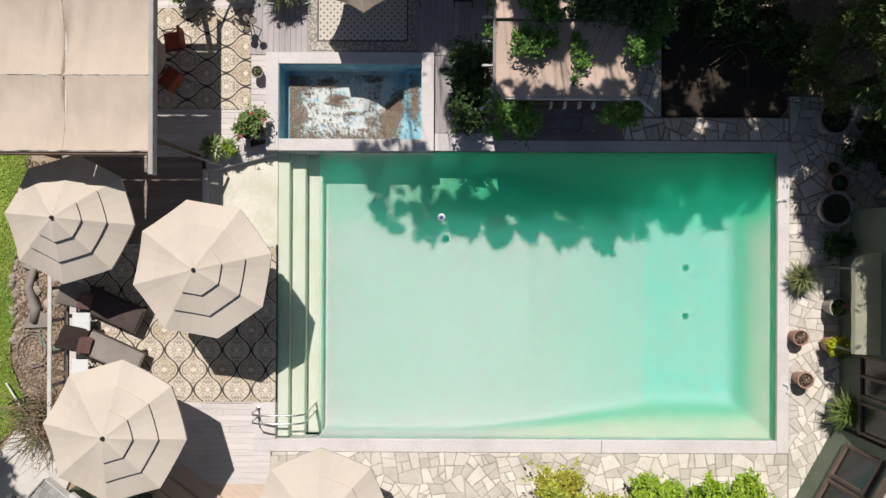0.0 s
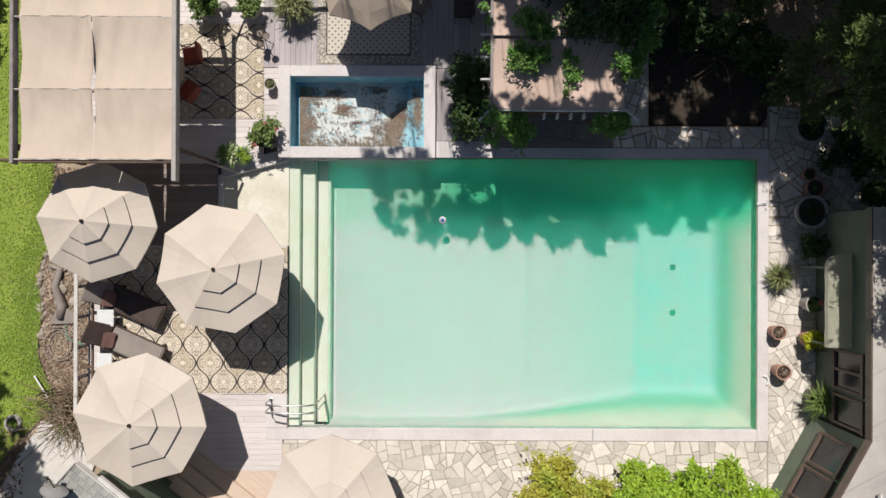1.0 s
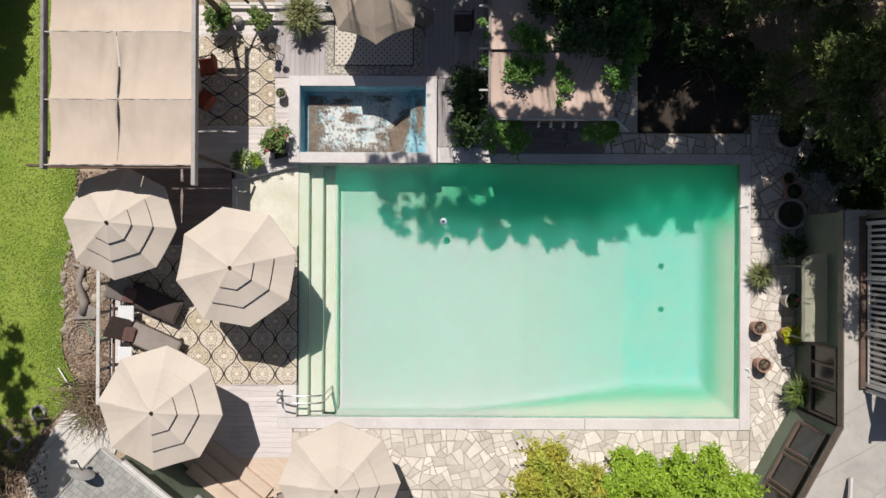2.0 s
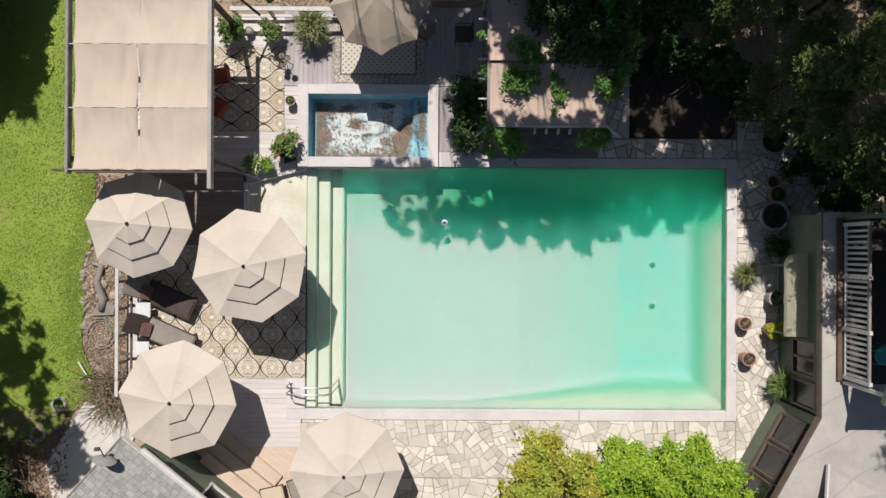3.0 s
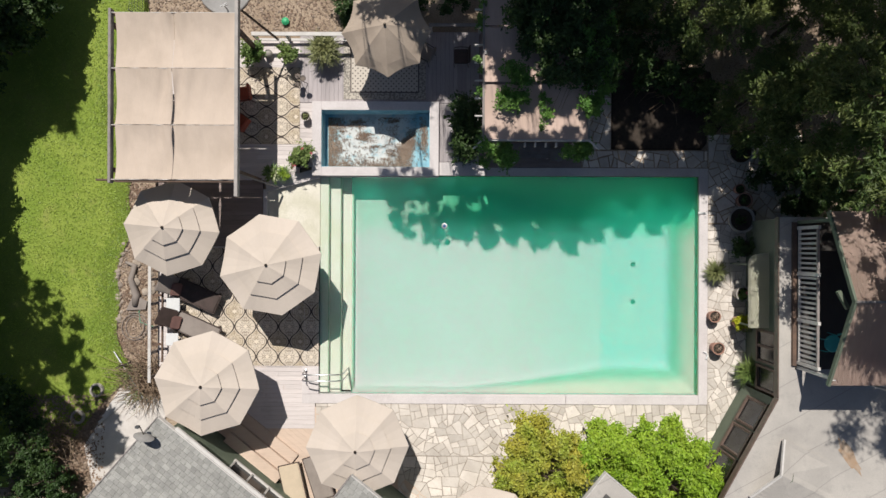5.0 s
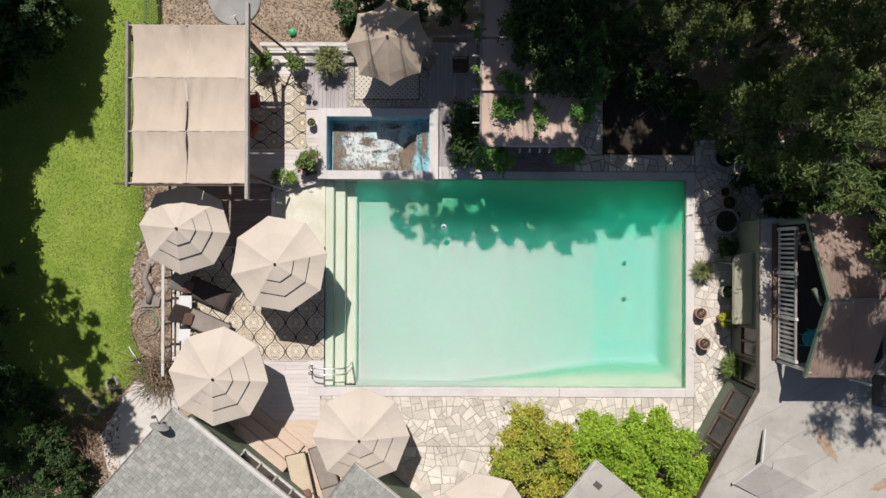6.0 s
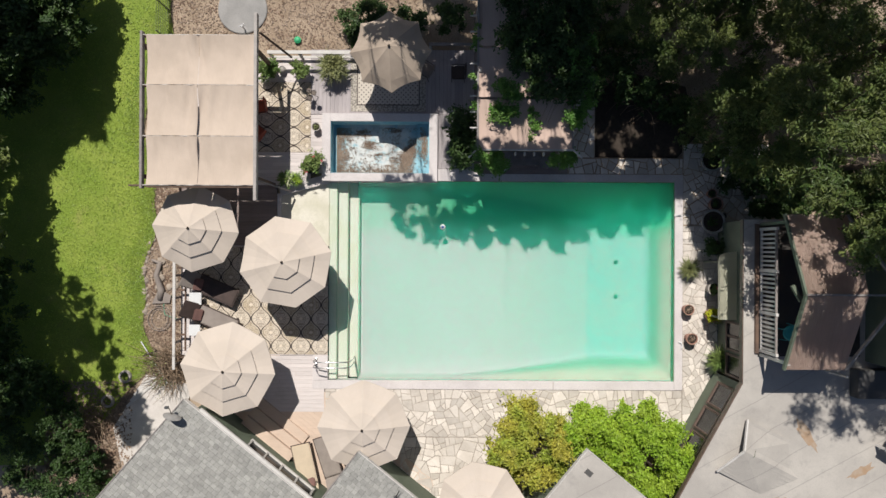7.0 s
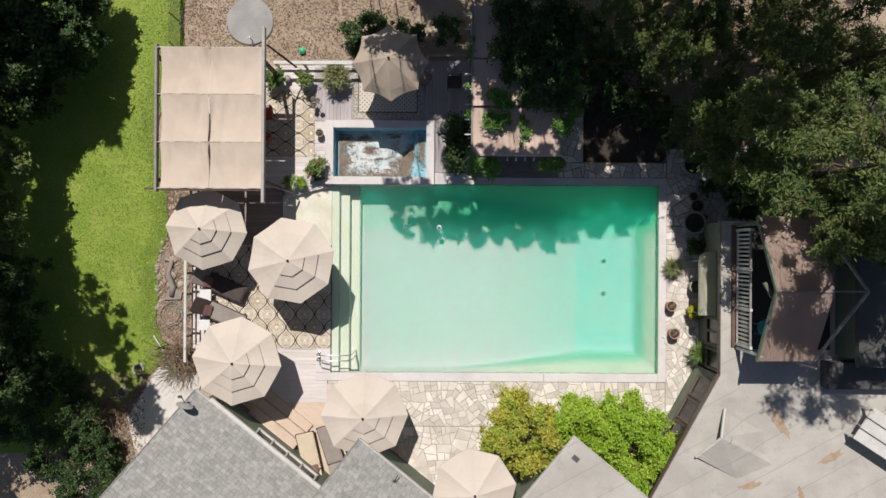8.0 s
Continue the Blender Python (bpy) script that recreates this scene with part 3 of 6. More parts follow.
# ---------------------------------------------------------------- umbrellas
def umbrella(at, radius, rim, apex, turn, canvas, tiers, label, tilt=(0, 0), scallop=0.0, finial=True):
    u = thing("patio_umbrella", label, "umbrella", at, 0, "patio umbrellas")
    u.matrix_world = pose(*at, tilt[0], tilt[1], 0)
    part("pole", tubed([(0, 0, 0.05), (0, 0, apex - 0.05)], 0.022, 10), M_POLE, u)
    part("base", lathe(bmesh.new(), [(0.27, 0.0), (0.27, 0.05), (0.22, 0.07), (0.05, 0.09), (0.04, 0.25)], 20), M_RUBBER, u)
    def height(q):
        return apex - (apex - rim) * q ** 1.12
    def ring(q, lift, bow=0.0):
        out = []
        for s in range(8):
            a0, a1 = radians(turn + 45 * s), radians(turn + 45 * (s + 1))
            for j in range(4):
                f = j / 4
                p = Vector((math.cos(a0), math.sin(a0))).lerp(Vector((math.cos(a1), math.sin(a1))), f) * radius * q
                sag = 4 * f * (1 - f)
                p *= 1 - bow * sag
                out.append((p.x, p.y, height(q) + lift - 0.035 * q * sag * radius))
        return out
    bounds = [0.0] + tiers + [1.0]
    for k in range(len(bounds) - 1):
        q0, q1 = bounds[k], bounds[k + 1]
        lift = 0.06 * (len(bounds) - 2 - k)
        bm = bmesh.new()
        qs = [max(q0 - (0.05 if k else 0.0), 0.012) + (q1 - max(q0 - (0.05 if k else 0), 0.012)) * i / 4 for i in range(5)]
        rings = [[bm.verts.new(p) for p in ring(q, lift, scallop if q == qs[-1] and k == len(bounds) - 2 else 0.0)] for q in qs]
        hem = [bm.verts.new((v.co.x * 0.995, v.co.y * 0.995, v.co.z - (0.02 if k < len(bounds) - 2 else 0.07))) for v in rings[-1]]
        rings.append(hem)
        for a, b in zip(rings, rings[1:]):
            for i in range(32):
                bm.faces.new((a[i], a[(i + 1) % 32], b[(i + 1) % 32], b[i]))
        if k == 0:
            bm.faces.new(rings[0])
        part("canopy" if k == len(bounds) - 2 else "vent_flap", bm, canvas, u)
    for s in range(8):
        a = radians(turn + 45 * s)
        part("rib", tubed([(0.03 * math.cos(a), 0.03 * math.sin(a), apex - 0.09), (radius * 0.985 * math.cos(a), radius * 0.985 * math.sin(a), rim - 0.03)], 0.009, 6), M_POLE, u)
    if finial:
        part("finial", lathe(bmesh.new(), [(0.03, 0), (0.045, 0.03), (0.04, 0.07), (0.015, 0.10)], 12), M_POLE, u).location = (0, 0, apex + 0.055 * len(tiers) - 0.02)
    return u


umbrella((-8.36, 0.64, 0), 1.46, 1.86, 2.38, -5, M_CANVAS, [0.36, 0.66], "smaller beige octagonal umbrella with vented tiers, by the pergola")
umbrella((-5.24, -0.45, 0), 1.54, 2.26, 2.63, 13, M_CANVAS, [0.36, 0.66], "beige octagonal patio umbrella with two vented tiers, at the pool steps")
umbrella((-7.12, -3.98, 0), 1.57, 2.26, 2.63, -6, M_CANVAS, [0.36, 0.66], "beige octagonal patio umbrella with two vented tiers, on the lower deck")
umbrella((-2.64, -5.84, 0), 1.53, 2.26, 2.63, 1, M_CANVAS, [0.36, 0.66], "beige octagonal patio umbrella with two vented tiers, over the loungers")
umbrella((-1.84, 6.53, 0), 1.36, 2.10, 2.72, 2, M_CANVAS_OLD, [], "weathered taupe umbrella with a scalloped hem, by the spa", scallop=0.07)
umbrella((1.22, -8.50, -0.1), 1.50, 2.26, 2.63, 10, M_CANVAS, [0.36, 0.66], "beige octagonal patio umbrella with vented tiers, on the flagstones")

# ---------------------------------------------------------------- pergola with sand-coloured shade cloth
pg = thing("pergola", "weathered timber pergola roofed with sand-coloured shade cloth", "pergola", (0, 0, 0))
PGX0, PGX1, PGZ = -9.62, -6.30, 2.86
for x in (-9.72, -6.22):
    for y in (2.3, 6.5):
        part("post", boxed(x - 0.06, x + 0.06, y - 0.06, y + 0.06, 0.0, 2.72), M_BROWN_WOOD, pg)
part("side_beam", boxed(-9.76, -9.68, 1.90, 6.92, 2.70, 2.90, bevel=0.008), M_GREY_WOOD, pg)
part("side_beam", boxed(-6.12, -6.02, 1.52, 7.50, 2.72, 2.93, bevel=0.008), plain("bleached timber", (0.42, 0.39, 0.37), (0.34, 0.315, 0.30), 4, 60), pg)
BARS = (2.00, 3.57, 5.20, 6.80)
for i, y in enumerate(BARS):
    part("rafter", boxed(-9.80 if i else -10.15, -6.10, y - 0.025, y + 0.025, 2.62, 2.80), M_BROWN_WOOD, pg)
    part("curtain_rod", tubed([(-9.74, y, 2.855), (-6.12, y, 2.855)], 0.014), M_WHITE_WOOD, pg)
for k in range(3):
    for x0, x1 in ((-9.56, -7.915), (-7.905, -6.13)):
        y0, y1 = BARS[k], BARS[k + 1]
        seam = x1 if x0 < -9 else x0
        def cloth(x, y, y0=y0, y1=y1, seam=seam):
            f = (y - y0) / (y1 - y0)
            sag = 0.10 * 4 * f * (1 - f)
            pleat = 0.034 * math.sin((x - seam) * 14 + 1.5 * math.sin(y * 2.1)) * math.exp(-abs(x - seam) * 2.3) * (0.4 + f)
            return 2.885 - sag - pleat - 0.036 * noise.noise((x * 3.2, y * 1.1, 3)) - 0.012 * noise.noise((x * 7 + y * 2, y * 2.0, 9))
        bm = grid_sheet(bmesh.new(), x0, x1, y0 + 0.01, y1 - 0.01, 40, 22, cloth)
        ripple = 0.035 if k < 2 else 0.0
        for v in bm.verts:
            f = (v.co.y - y0) / (y1 - y0)
            if abs(v.co.x - seam) < 0.02:
                v.co.x += (-1 if seam == x1 else 1) * ripple * max(0.0, math.sin(math.pi * f ** (3 if k == 0 else 0.3))) * 0.9
        part("shade_cloth", bm, M_AWNING, pg, smooth=True)
part("valance", boxed(-9.56, -6.13, 1.93, 1.96, 2.70, 2.88), M_BROWN_WOOD, pg)
part("brace", beamed((-6.35, 2.28, 2.6), (-5.55, 2.05, 0.3), 0.05, 0.07), M_GREY_WOOD, pg)
part("brace", beamed((-6.05, 7.0, 2.5), (-5.45, 6.75, 0.7), 0.06, 0.06), M_BROWN_WOOD, pg)

# ---------------------------------------------------------------- vine arbour north of the pool
ar = thing("arbour", "timber arbour with a rosy tan cloth roof overgrown by vines", "arbour", (0, 0, 0))
for x in (1.12, 4.12):
    for y in (3.45, 5.9, 8.3):
        part("post", boxed(x - 0.05, x + 0.05, y - 0.05, y + 0.05, 0, 2.25), M_WHITE_WOOD, ar)
for x in (1.06, 4.18):
    part("side_beam", boxed(x - 0.03, x + 0.03, 3.30, 8.60, 2.16, 2.30), M_GREY_WOOD, ar)
for i in range(9):
    y = 4.02 + i * 0.53
    part("rafter", boxed(0.80, 4.48, y - 0.02, y + 0.02, 2.08, 2.16), M_WHITE_WOOD, ar)
for y0, y1 in ((3.30, 4.92), (5.0, 6.6), (6.68, 8.50)):
    bm = grid_sheet(bmesh.new(), 1.07, 4.19, y0, y1, 26, 14, lambda x, y, y0=y0, y1=y1: 2.30 - 0.10 * 4 * (y - y0) * (y1 - y) / (y1 - y0) ** 2 - 0.012 * noise.noise((x * 3, y * 2, 0)))
    part("cloth_panel", bm, M_AWNING_PINK, ar, smooth=True)
part("front_beam", boxed(0.98, 4.24, 3.26, 3.31, 2.14, 2.27), M_WHITE_WOOD, ar)
part("strut", beamed((1.02, 3.28, 2.25), (0.76, 3.02, 2.25), 0.05, 0.05), M_WHITE_WOOD, ar)
part("strut", beamed((4.20, 3.28, 2.25), (4.50, 3.02, 2.25), 0.05, 0.05), M_WHITE_WOOD, ar)
for x in (2.32, 2.63, 2.95, 3.26):
    part("baluster", boxed(x - 0.02, x + 0.02, 3.12, 3.24, 1.9, 2.14), M_WHITE_WOOD, ar)

# ---------------------------------------------------------------- houses
def shingle_roof(parent, u0, u1, v0, v1, z0, rise, course=0.13, tab=0.19):
    """Courses of overlapping shingle tabs over a plane that rises along +v; joined, as there are too many to count."""
    verts, faces = [], []
    n = int((v1 - v0) / course)
    for j in range(n):
        a, b = v0 + j * course, v0 + (j + 1) * course + 0.02
        u = u0 - random.uniform(0, tab)
        while u < u1:
            e = u + tab * random.uniform(0.75, 1.25)
            p, q = max(u, u0), min(e - 0.006, u1)
            if q - p > 0.02:
                k = len(verts)
                za, zb = z0 + (a - v0) * rise + 0.016 + random.uniform(0, 0.005), z0 + (b - v0) * rise + 0.002
                verts += [(p, a, za), (q, a, za), (q, b, zb), (p, b, zb), (p, a, za - 0.018), (q, a, za - 0.018)]
                faces += [(k, k + 1, k + 2, k + 3), (k + 4, k + 5, k + 1, k)]
            u = e
    bm = bmesh.new()
    vs = [bm.verts.new(p) for p in ((u0, v0, z0), (u1, v0, z0), (u1, v1, z0 + (v1 - v0) * rise), (u0, v1, z0 + (v1 - v0) * rise), (u0, v0, z0 - 0.12), (u1, v0, z0 - 0.12), (u1, v1, z0 + (v1 - v0) * rise - 0.12), (u0, v1, z0 + (v1 - v0) * rise - 0.12))]
    for f in ((0, 1, 2, 3), (7, 6, 5, 4), (0, 4, 5, 1), (1, 5, 6, 2), (2, 6, 7, 3), (3, 7, 4, 0)):
        bm.faces.new([vs[i] for i in f])
    roof = part("roof", bm, M_UNDER, parent)
    me = bpy.data.meshes.new("shingles")
    me.from_pydata(verts, [], faces)
    me.materials.append(M_SHINGLE)
    ob = new("shingles", me)
    ob.parent = roof
    tagged(ob, kind="stuff")
    return roof


west = thing("west_house", "single-storey house with a grey shingle roof and white eave gutter", "house", (-8.42, -4.91, 0), -38.7)
# local x along the north-east eave, local -y under the roof
def local_roof(h, length, depth, z, rise, gutter=True):
    shingle_roof(h, 0.0, length, 0.0, depth, z, rise).matrix_local = pose(length, 0, 0, 0, 0, 180)
    part("fascia", boxed(0, length, 0.0, 0.025, z - 0.16, z + 0.01), M_WHITE_WOOD, h)
    part("rake_board", beamed((-0.012, 0.0, z - 0.03), (-0.012, -depth, z - 0.03 + depth * rise), 0.03, 0.14), M_GREY_WOOD, h)
    if gutter:
        part("gutter", boxed(0.6, length, 0.027, 0.12, z - 0.13, z - 0.02, bevel=0.01), M_WHITE_WOOD, h)
    part("wall", boxed(0.35, length, -0.55, -0.40, -0.3, z - 0.02), M_GREEN_WALL, h)
    part("wall", boxed(0.35, 0.50, -depth, -0.56, -0.3, z - 0.02), M_GREEN_WALL, h)


local_roof(west, 9.5, 6.5, 2.60, 0.28)
mid = thing("cottage", "small cottage corner with a grey shingle roof", "house", (-2.76, -6.54, 0), -38.7)
local_roof(mid, 6.0, 5.0, 2.72, 0.25, False)

annex = thing("annex", "low annex with a light grey rolled roof", "house", (4.60, -6.41, 0), -39.5)
bm = bmesh.new()
prism(bm, rect(0, 7.0, -6.0, 0), 2.70, 2.85, 0.02)
roof = part("roof", bm, M_ROOF_FLAT, annex)
part("drip_edge", boxed(-0.03, 7.0, 0.004, 0.03, 2.68, 2.86), M_WHITE_WOOD, annex)
part("drip_edge", boxed(-0.032, -0.004, -6.0, 0.0, 2.68, 2.86), M_WHITE_WOOD, annex)
part("wall", boxed(0.3, 7.0, -0.5, -0.35, -0.3, 2.70), M_GREEN_WALL, annex)
part("wall", boxed(0.3, 0.45, -6.0, -0.51, -0.3, 2.70), M_GREEN_WALL, annex)
part("roof_patch", boxed(0.35, 0.60, -0.62, -0.44, 2.845, 2.857), M_ROOF_DARK, annex)
for q in range(1, 6):
    part("roof_seam", boxed(0.02, 6.9, -q - 0.012, -q + 0.012, 2.845, 2.856), M_ROOF_FLAT, annex)

# ---------------------------------------------------------------- main house on the east side
mh = thing("main_house", "green two-storey house with a light grey flat roof and roofed balcony", "house", (0, 0, 0))
OUT = [(9.52, 1.0), (9.52, -4.23), (7.14, -8.55), (4.0, -14.0), (22, -14.0), (22, 1.0)]
roof = part("roof", prism(bmesh.new(), OUT, 2.74, 2.90), M_ROOF_FLAT, mh)
part("eave_board", boxed(9.485, 9.518, -4.20, 1.0, 2.70, 2.90), M_FRAME_BROWN, mh)
ed = Vector((7.14 - 9.52, -8.55 + 4.23, 0)).normalized()
part("eave_board", beamed(Vector((9.50, -4.22, 2.80)), Vector((9.50, -4.22, 2.80)) + ed * 11, 0.04, 0.20), M_FRAME_BROWN, mh)
part("wall", boxed(9.95, 10.10, -4.35, 1.0, -0.3, 2.735), M_GREEN_WALL, mh, "sage green siding")
part("wall", boxed(10.10, 22, 0.85, 1.0, -0.3, 2.735), M_GREEN_WALL, mh)
nrm = Vector((-ed.y, ed.x, 0))
if nrm.x < 0:
    nrm = -nrm
c0 = Vector((9.52, -4.23, 0)) + nrm * 0.42
part("wall", beamed(c0 + Vector((0, 0, 1.2)), c0 + ed * 11 + Vector((0, 0, 1.2)), 0.12, 3.0), M_GREEN_WALL, mh)


def window(at, along, wide, z0, z1, panes, out):
    """A brown-framed window set on a wall; along and out are unit vectors."""
    w = part("window", beamed(at - along * wide / 2 + Vector((0, 0, (z0 + z1) / 2)), at + along * wide / 2 + Vector((0, 0, (z0 + z1) / 2)), 0.03, z1 - z0), M_GLASS_DARK, mh, "dark glass in a brown frame")
    for z in (z0, z1):
        p = at + out * 0.03 + Vector((0, 0, z))
        part("frame", beamed(p - along * (wide / 2 + 0.05), p + along * (wide / 2 + 0.05), 0.09, 0.09), M_FRAME_BROWN, w)
    for i in range(panes + 1):
        p = at + out * 0.03 + along * (wide * (i / panes - 0.5))
        part("frame", boxed(p.x - 0.035, p.x + 0.035, p.y - 0.035, p.y + 0.035, z0 + 0.046, z1 - 0.046), M_FRAME_BROWN, w)


OUTW, ALY = Vector((-1, 0, 0)), Vector((0, 1, 0))
window(Vector((9.93, -2.95, 0)), ALY, 0.95, 0.9, 2.0, 2, OUTW)
window(Vector((9.93, -3.95, 0)), ALY, 0.70, 0.9, 2.0, 1, OUTW)
for q in range(4):
    window(c0 - nrm * 0.075 + ed * (0.7 + q * 0.95), ed, 0.80, 0.8, 2.0, 1, -nrm)

# sage cloth lean-to beside the garden door
bm = bmesh.new()
prof = ((9.38, 1.34, 0.30), (9.42, 1.42, 0.14), (9.55, 1.47, 0.06), (9.94, 1.52, 0.0))
rows = [[bm.verts.new((x, y0 + (y1 - y0) * q / 8, z - 0.012 * math.sin(q * 1.9))) for q in range(9)] for x, z, cut in prof for y0, y1 in ((-2.36, -0.02 - cut),)]
for r0, r1 in zip(rows, rows[1:]):
    for q in range(8):
        bm.faces.new((r0[q], r1[q], r1[q + 1], r0[q + 1]))
bmesh.ops.solidify(bm, geom=bm.faces[:], thickness=0.015)
part("lean_to", bm, M_SAGE, mh, "pale sage cloth lean-to")
for y in (-2.30, -0.40):
    part("lean_to_post", boxed(9.42, 9.47, y - 0.025, y + 0.025, -0.05, 1.40), M_GREEN_WALL, mh)

# balcony
part("parapet_strip", boxed(9.86, 9.97, -3.25, 0.85, 2.90, 2.99), M_BROWN_WOOD, mh)
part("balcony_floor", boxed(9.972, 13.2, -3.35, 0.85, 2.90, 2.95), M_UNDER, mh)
rail = part("railing", boxed(9.98, 10.05, -3.15, 0.70, 3.90, 3.96, bevel=0.008), M_GREY_WOOD, mh, "pale grey painted balustrade")
part("bottom_rail", boxed(9.985, 10.045, -3.15, 0.70, 3.02, 3.07), M_WHITE_WOOD, rail)
for y in (-3.15, -1.93, -0.62, 0.68):
    part("newel", boxed(9.975, 10.055, y - 0.045, y + 0.045, 2.95, 4.0), M_WHITE_WOOD, rail)
bm = boxed(-0.018, 0.018, -0.03, 0.03, 3.07, 3.90)
bal = mesh_of(bm, M_WHITE_WOOD, "baluster")
y = -3.05
while y < 0.62:
    ob = new("baluster", bal)
    ob.parent = rail
    ob.location = (10.015, y, 0)
    y += 0.137
part("post", boxed(10.0, 10.09, -3.34, -3.25, 2.95, 4.6), M_WHITE_WOOD, mh)
part("post", boxed(10.0, 10.09, 0.80, 0.89, 2.95, 4.6), M_GREEN_WALL, mh)
def tri(name, pts, material, thick=0.02):
    bm = bmesh.new()
    f = bm.faces.new([bm.verts.new(p) for p in pts])
    bmesh.ops.solidify(bm, geom=[f], thickness=thick)
    return part(name, bm, material, mh)
A_, B_, C_, D_, E_, F_, G_ = (9.92, 1.07, 4.55), (10.16, -1.23, 5.25), (9.92, -3.47, 4.55), (11.70, -3.47, 4.55), (11.95, -1.23, 5.25), (11.75, 1.07, 4.55), (12.95, -1.23, 5.25)
tri("cloth_roof", (A_, B_, E_, F_), M_AWNING_PINK)
tri("cloth_roof", (B_, C_, D_, E_), M_AWNING_PINK)
part("gable_rafter", beamed(A_, B_, 0.06, 0.12), M_GREEN_WALL, mh)
part("gable_rafter", beamed(B_, C_, 0.06, 0.12), M_GREEN_WALL, mh)
part("ridge_pole", beamed(B_, G_, 0.05, 0.08), M_GREY_WOOD, mh)
part("hip_rafter", beamed(D_, G_, 0.06, 0.10), M_GREY_WOOD, mh)
part("hip_rafter", beamed(F_, G_, 0.06, 0.10), M_GREY_WOOD, mh)
part("collar_tie", beamed((10.05, -1.0, 4.75), (10.3, -1.45, 4.75), 0.1, 0.1), M_GREEN_WALL, mh)
part("upper_roof", prism(bmesh.new(), [(13.3, -3.7), (20, -3.7), (20, 1.2), (13.3, 1.2)], 4.1, 4.3), M_ROOF_DARK, mh, "dark grey upper roof")
part("upper_wall", boxed(13.4, 19.8, -3.5, 1.0, 2.9, 4.1), M_GREEN_WALL, mh)
part("lower_roof", boxed(12.9, 16.5, -4.6, -3.71, 2.90, 3.35, bevel=0.02), M_ROOF_DARK, mh)
part("vent_pipe", tubed([(12.0, -3.75, 2.9), (12.0, -3.75, 4.2)], 0.035), M_WHITE_WOOD, mh)

# little gable on the flat roof
g0, g1, g2 = Vector((9.62, -5.34, 3.02)), Vector((9.36, -6.24, 3.36)), Vector((8.66, -6.98, 3.02))
back, n0, s0 = Vector((11.3, -7.25, 2.90)), Vector((11.2, -6.1, 2.90)), Vector((10.1, -7.75, 2.90))
for sheet in ((g1, g2, s0, back), (g0, g1, back, n0)):
    bm = bmesh.new()
    hi, lo = [bm.verts.new(p) for p in sheet], [bm.verts.new(p - Vector((0, 0, 0.04))) for p in sheet]
    for f in (hi, lo[::-1], *((lo[q], lo[(q + 1) % 4], hi[(q + 1) % 4], hi[q]) for q in range(4))):
        bm.faces.new(f)
    part("gable_roof", bm, M_ROOF_FLAT, mh, "light grey roofing in lapped strips")
part("gable_trim", beamed(g1 + Vector((-.02, 0, .02)), g2 + Vector((-.02, 0, .02)), 0.05, 0.08), M_WHITE_WOOD, mh)
part("gable_trim", beamed(g0 + Vector((-.02, 0, .02)), g1 + Vector((-.02, 0, .02)), 0.05, 0.08), M_WHITE_WOOD, mh)
i0 = Vector((0.35, -0.19, 0))
bm = bmesh.new()
bm.faces.new([bm.verts.new(p) for p in (g0 + i0 + Vector((0, -.1, -.03)), g1 + i0 + Vector((0, 0, -.06)), g2 + i0 + Vector((0, .1, -.03)), Vector((g2.x, g2.y + .1, 2.9)) + i0, Vector((g0.x, g0.y - .1, 2.9)) + i0)])
bmesh.ops.solidify(bm, geom=bm.faces[:], thickness=0.04)
part("gable_wall", bm, M_GREEN_WALL, mh)
for q in range(1, 8):
    a, b = g2.lerp(g1, q / 8), s0.lerp(back, q / 8)
    part("shingle_lap", beamed(a + Vector((0, 0, 0.006)), b + Vector((0, 0, 0.006)), 0.03, 0.014), M_ROOF_FLAT, mh)
rr = random.Random(4)
for cx, cy, rx, ry, turn in ((11.55, -5.85, 0.75, 0.16, -55), (10.55, -7.98, 0.40, 0.12, 10), (13.3, -7.0, 0.5, 0.16, 30), (12.3, -8.3, 0.3, 0.10, -70)):
    pts = []
    for q in range(22):
        t_, w = 2 * math.pi * q / 22, rr.uniform(0.6, 1.15)
        u, v = rx * w * math.cos(t_), ry * w * math.sin(t_)
        pts.append((cx + u * math.cos(radians(turn)) - v * math.sin(radians(turn)), cy + u * math.sin(radians(turn)) + v * math.cos(radians(turn))))
    part("rust_patch", prism(bmesh.new(), pts, 2.895, 2.904), M_RUST, mh, "patch of rusty staining")

hatch = thing("slatted_bench", "pale slatted timber bench on the flat roof", "bench", (14.75, -6.15, 2.9), -33)
for i in range(3):
    part("slat", boxed(-0.9 , 1.4, -0.62 + i * 0.42, -0.24 + i * 0.42, 0.55, 0.60, bevel=0.01), M_WHITE_WOOD, hatch)
for x in (-0.8, 1.3):
    for y in (-0.55, 0.5):
        part("leg", boxed(x - 0.04, x + 0.04, y - 0.04, y + 0.04, 0, 0.55), M_WHITE_WOOD, hatch)

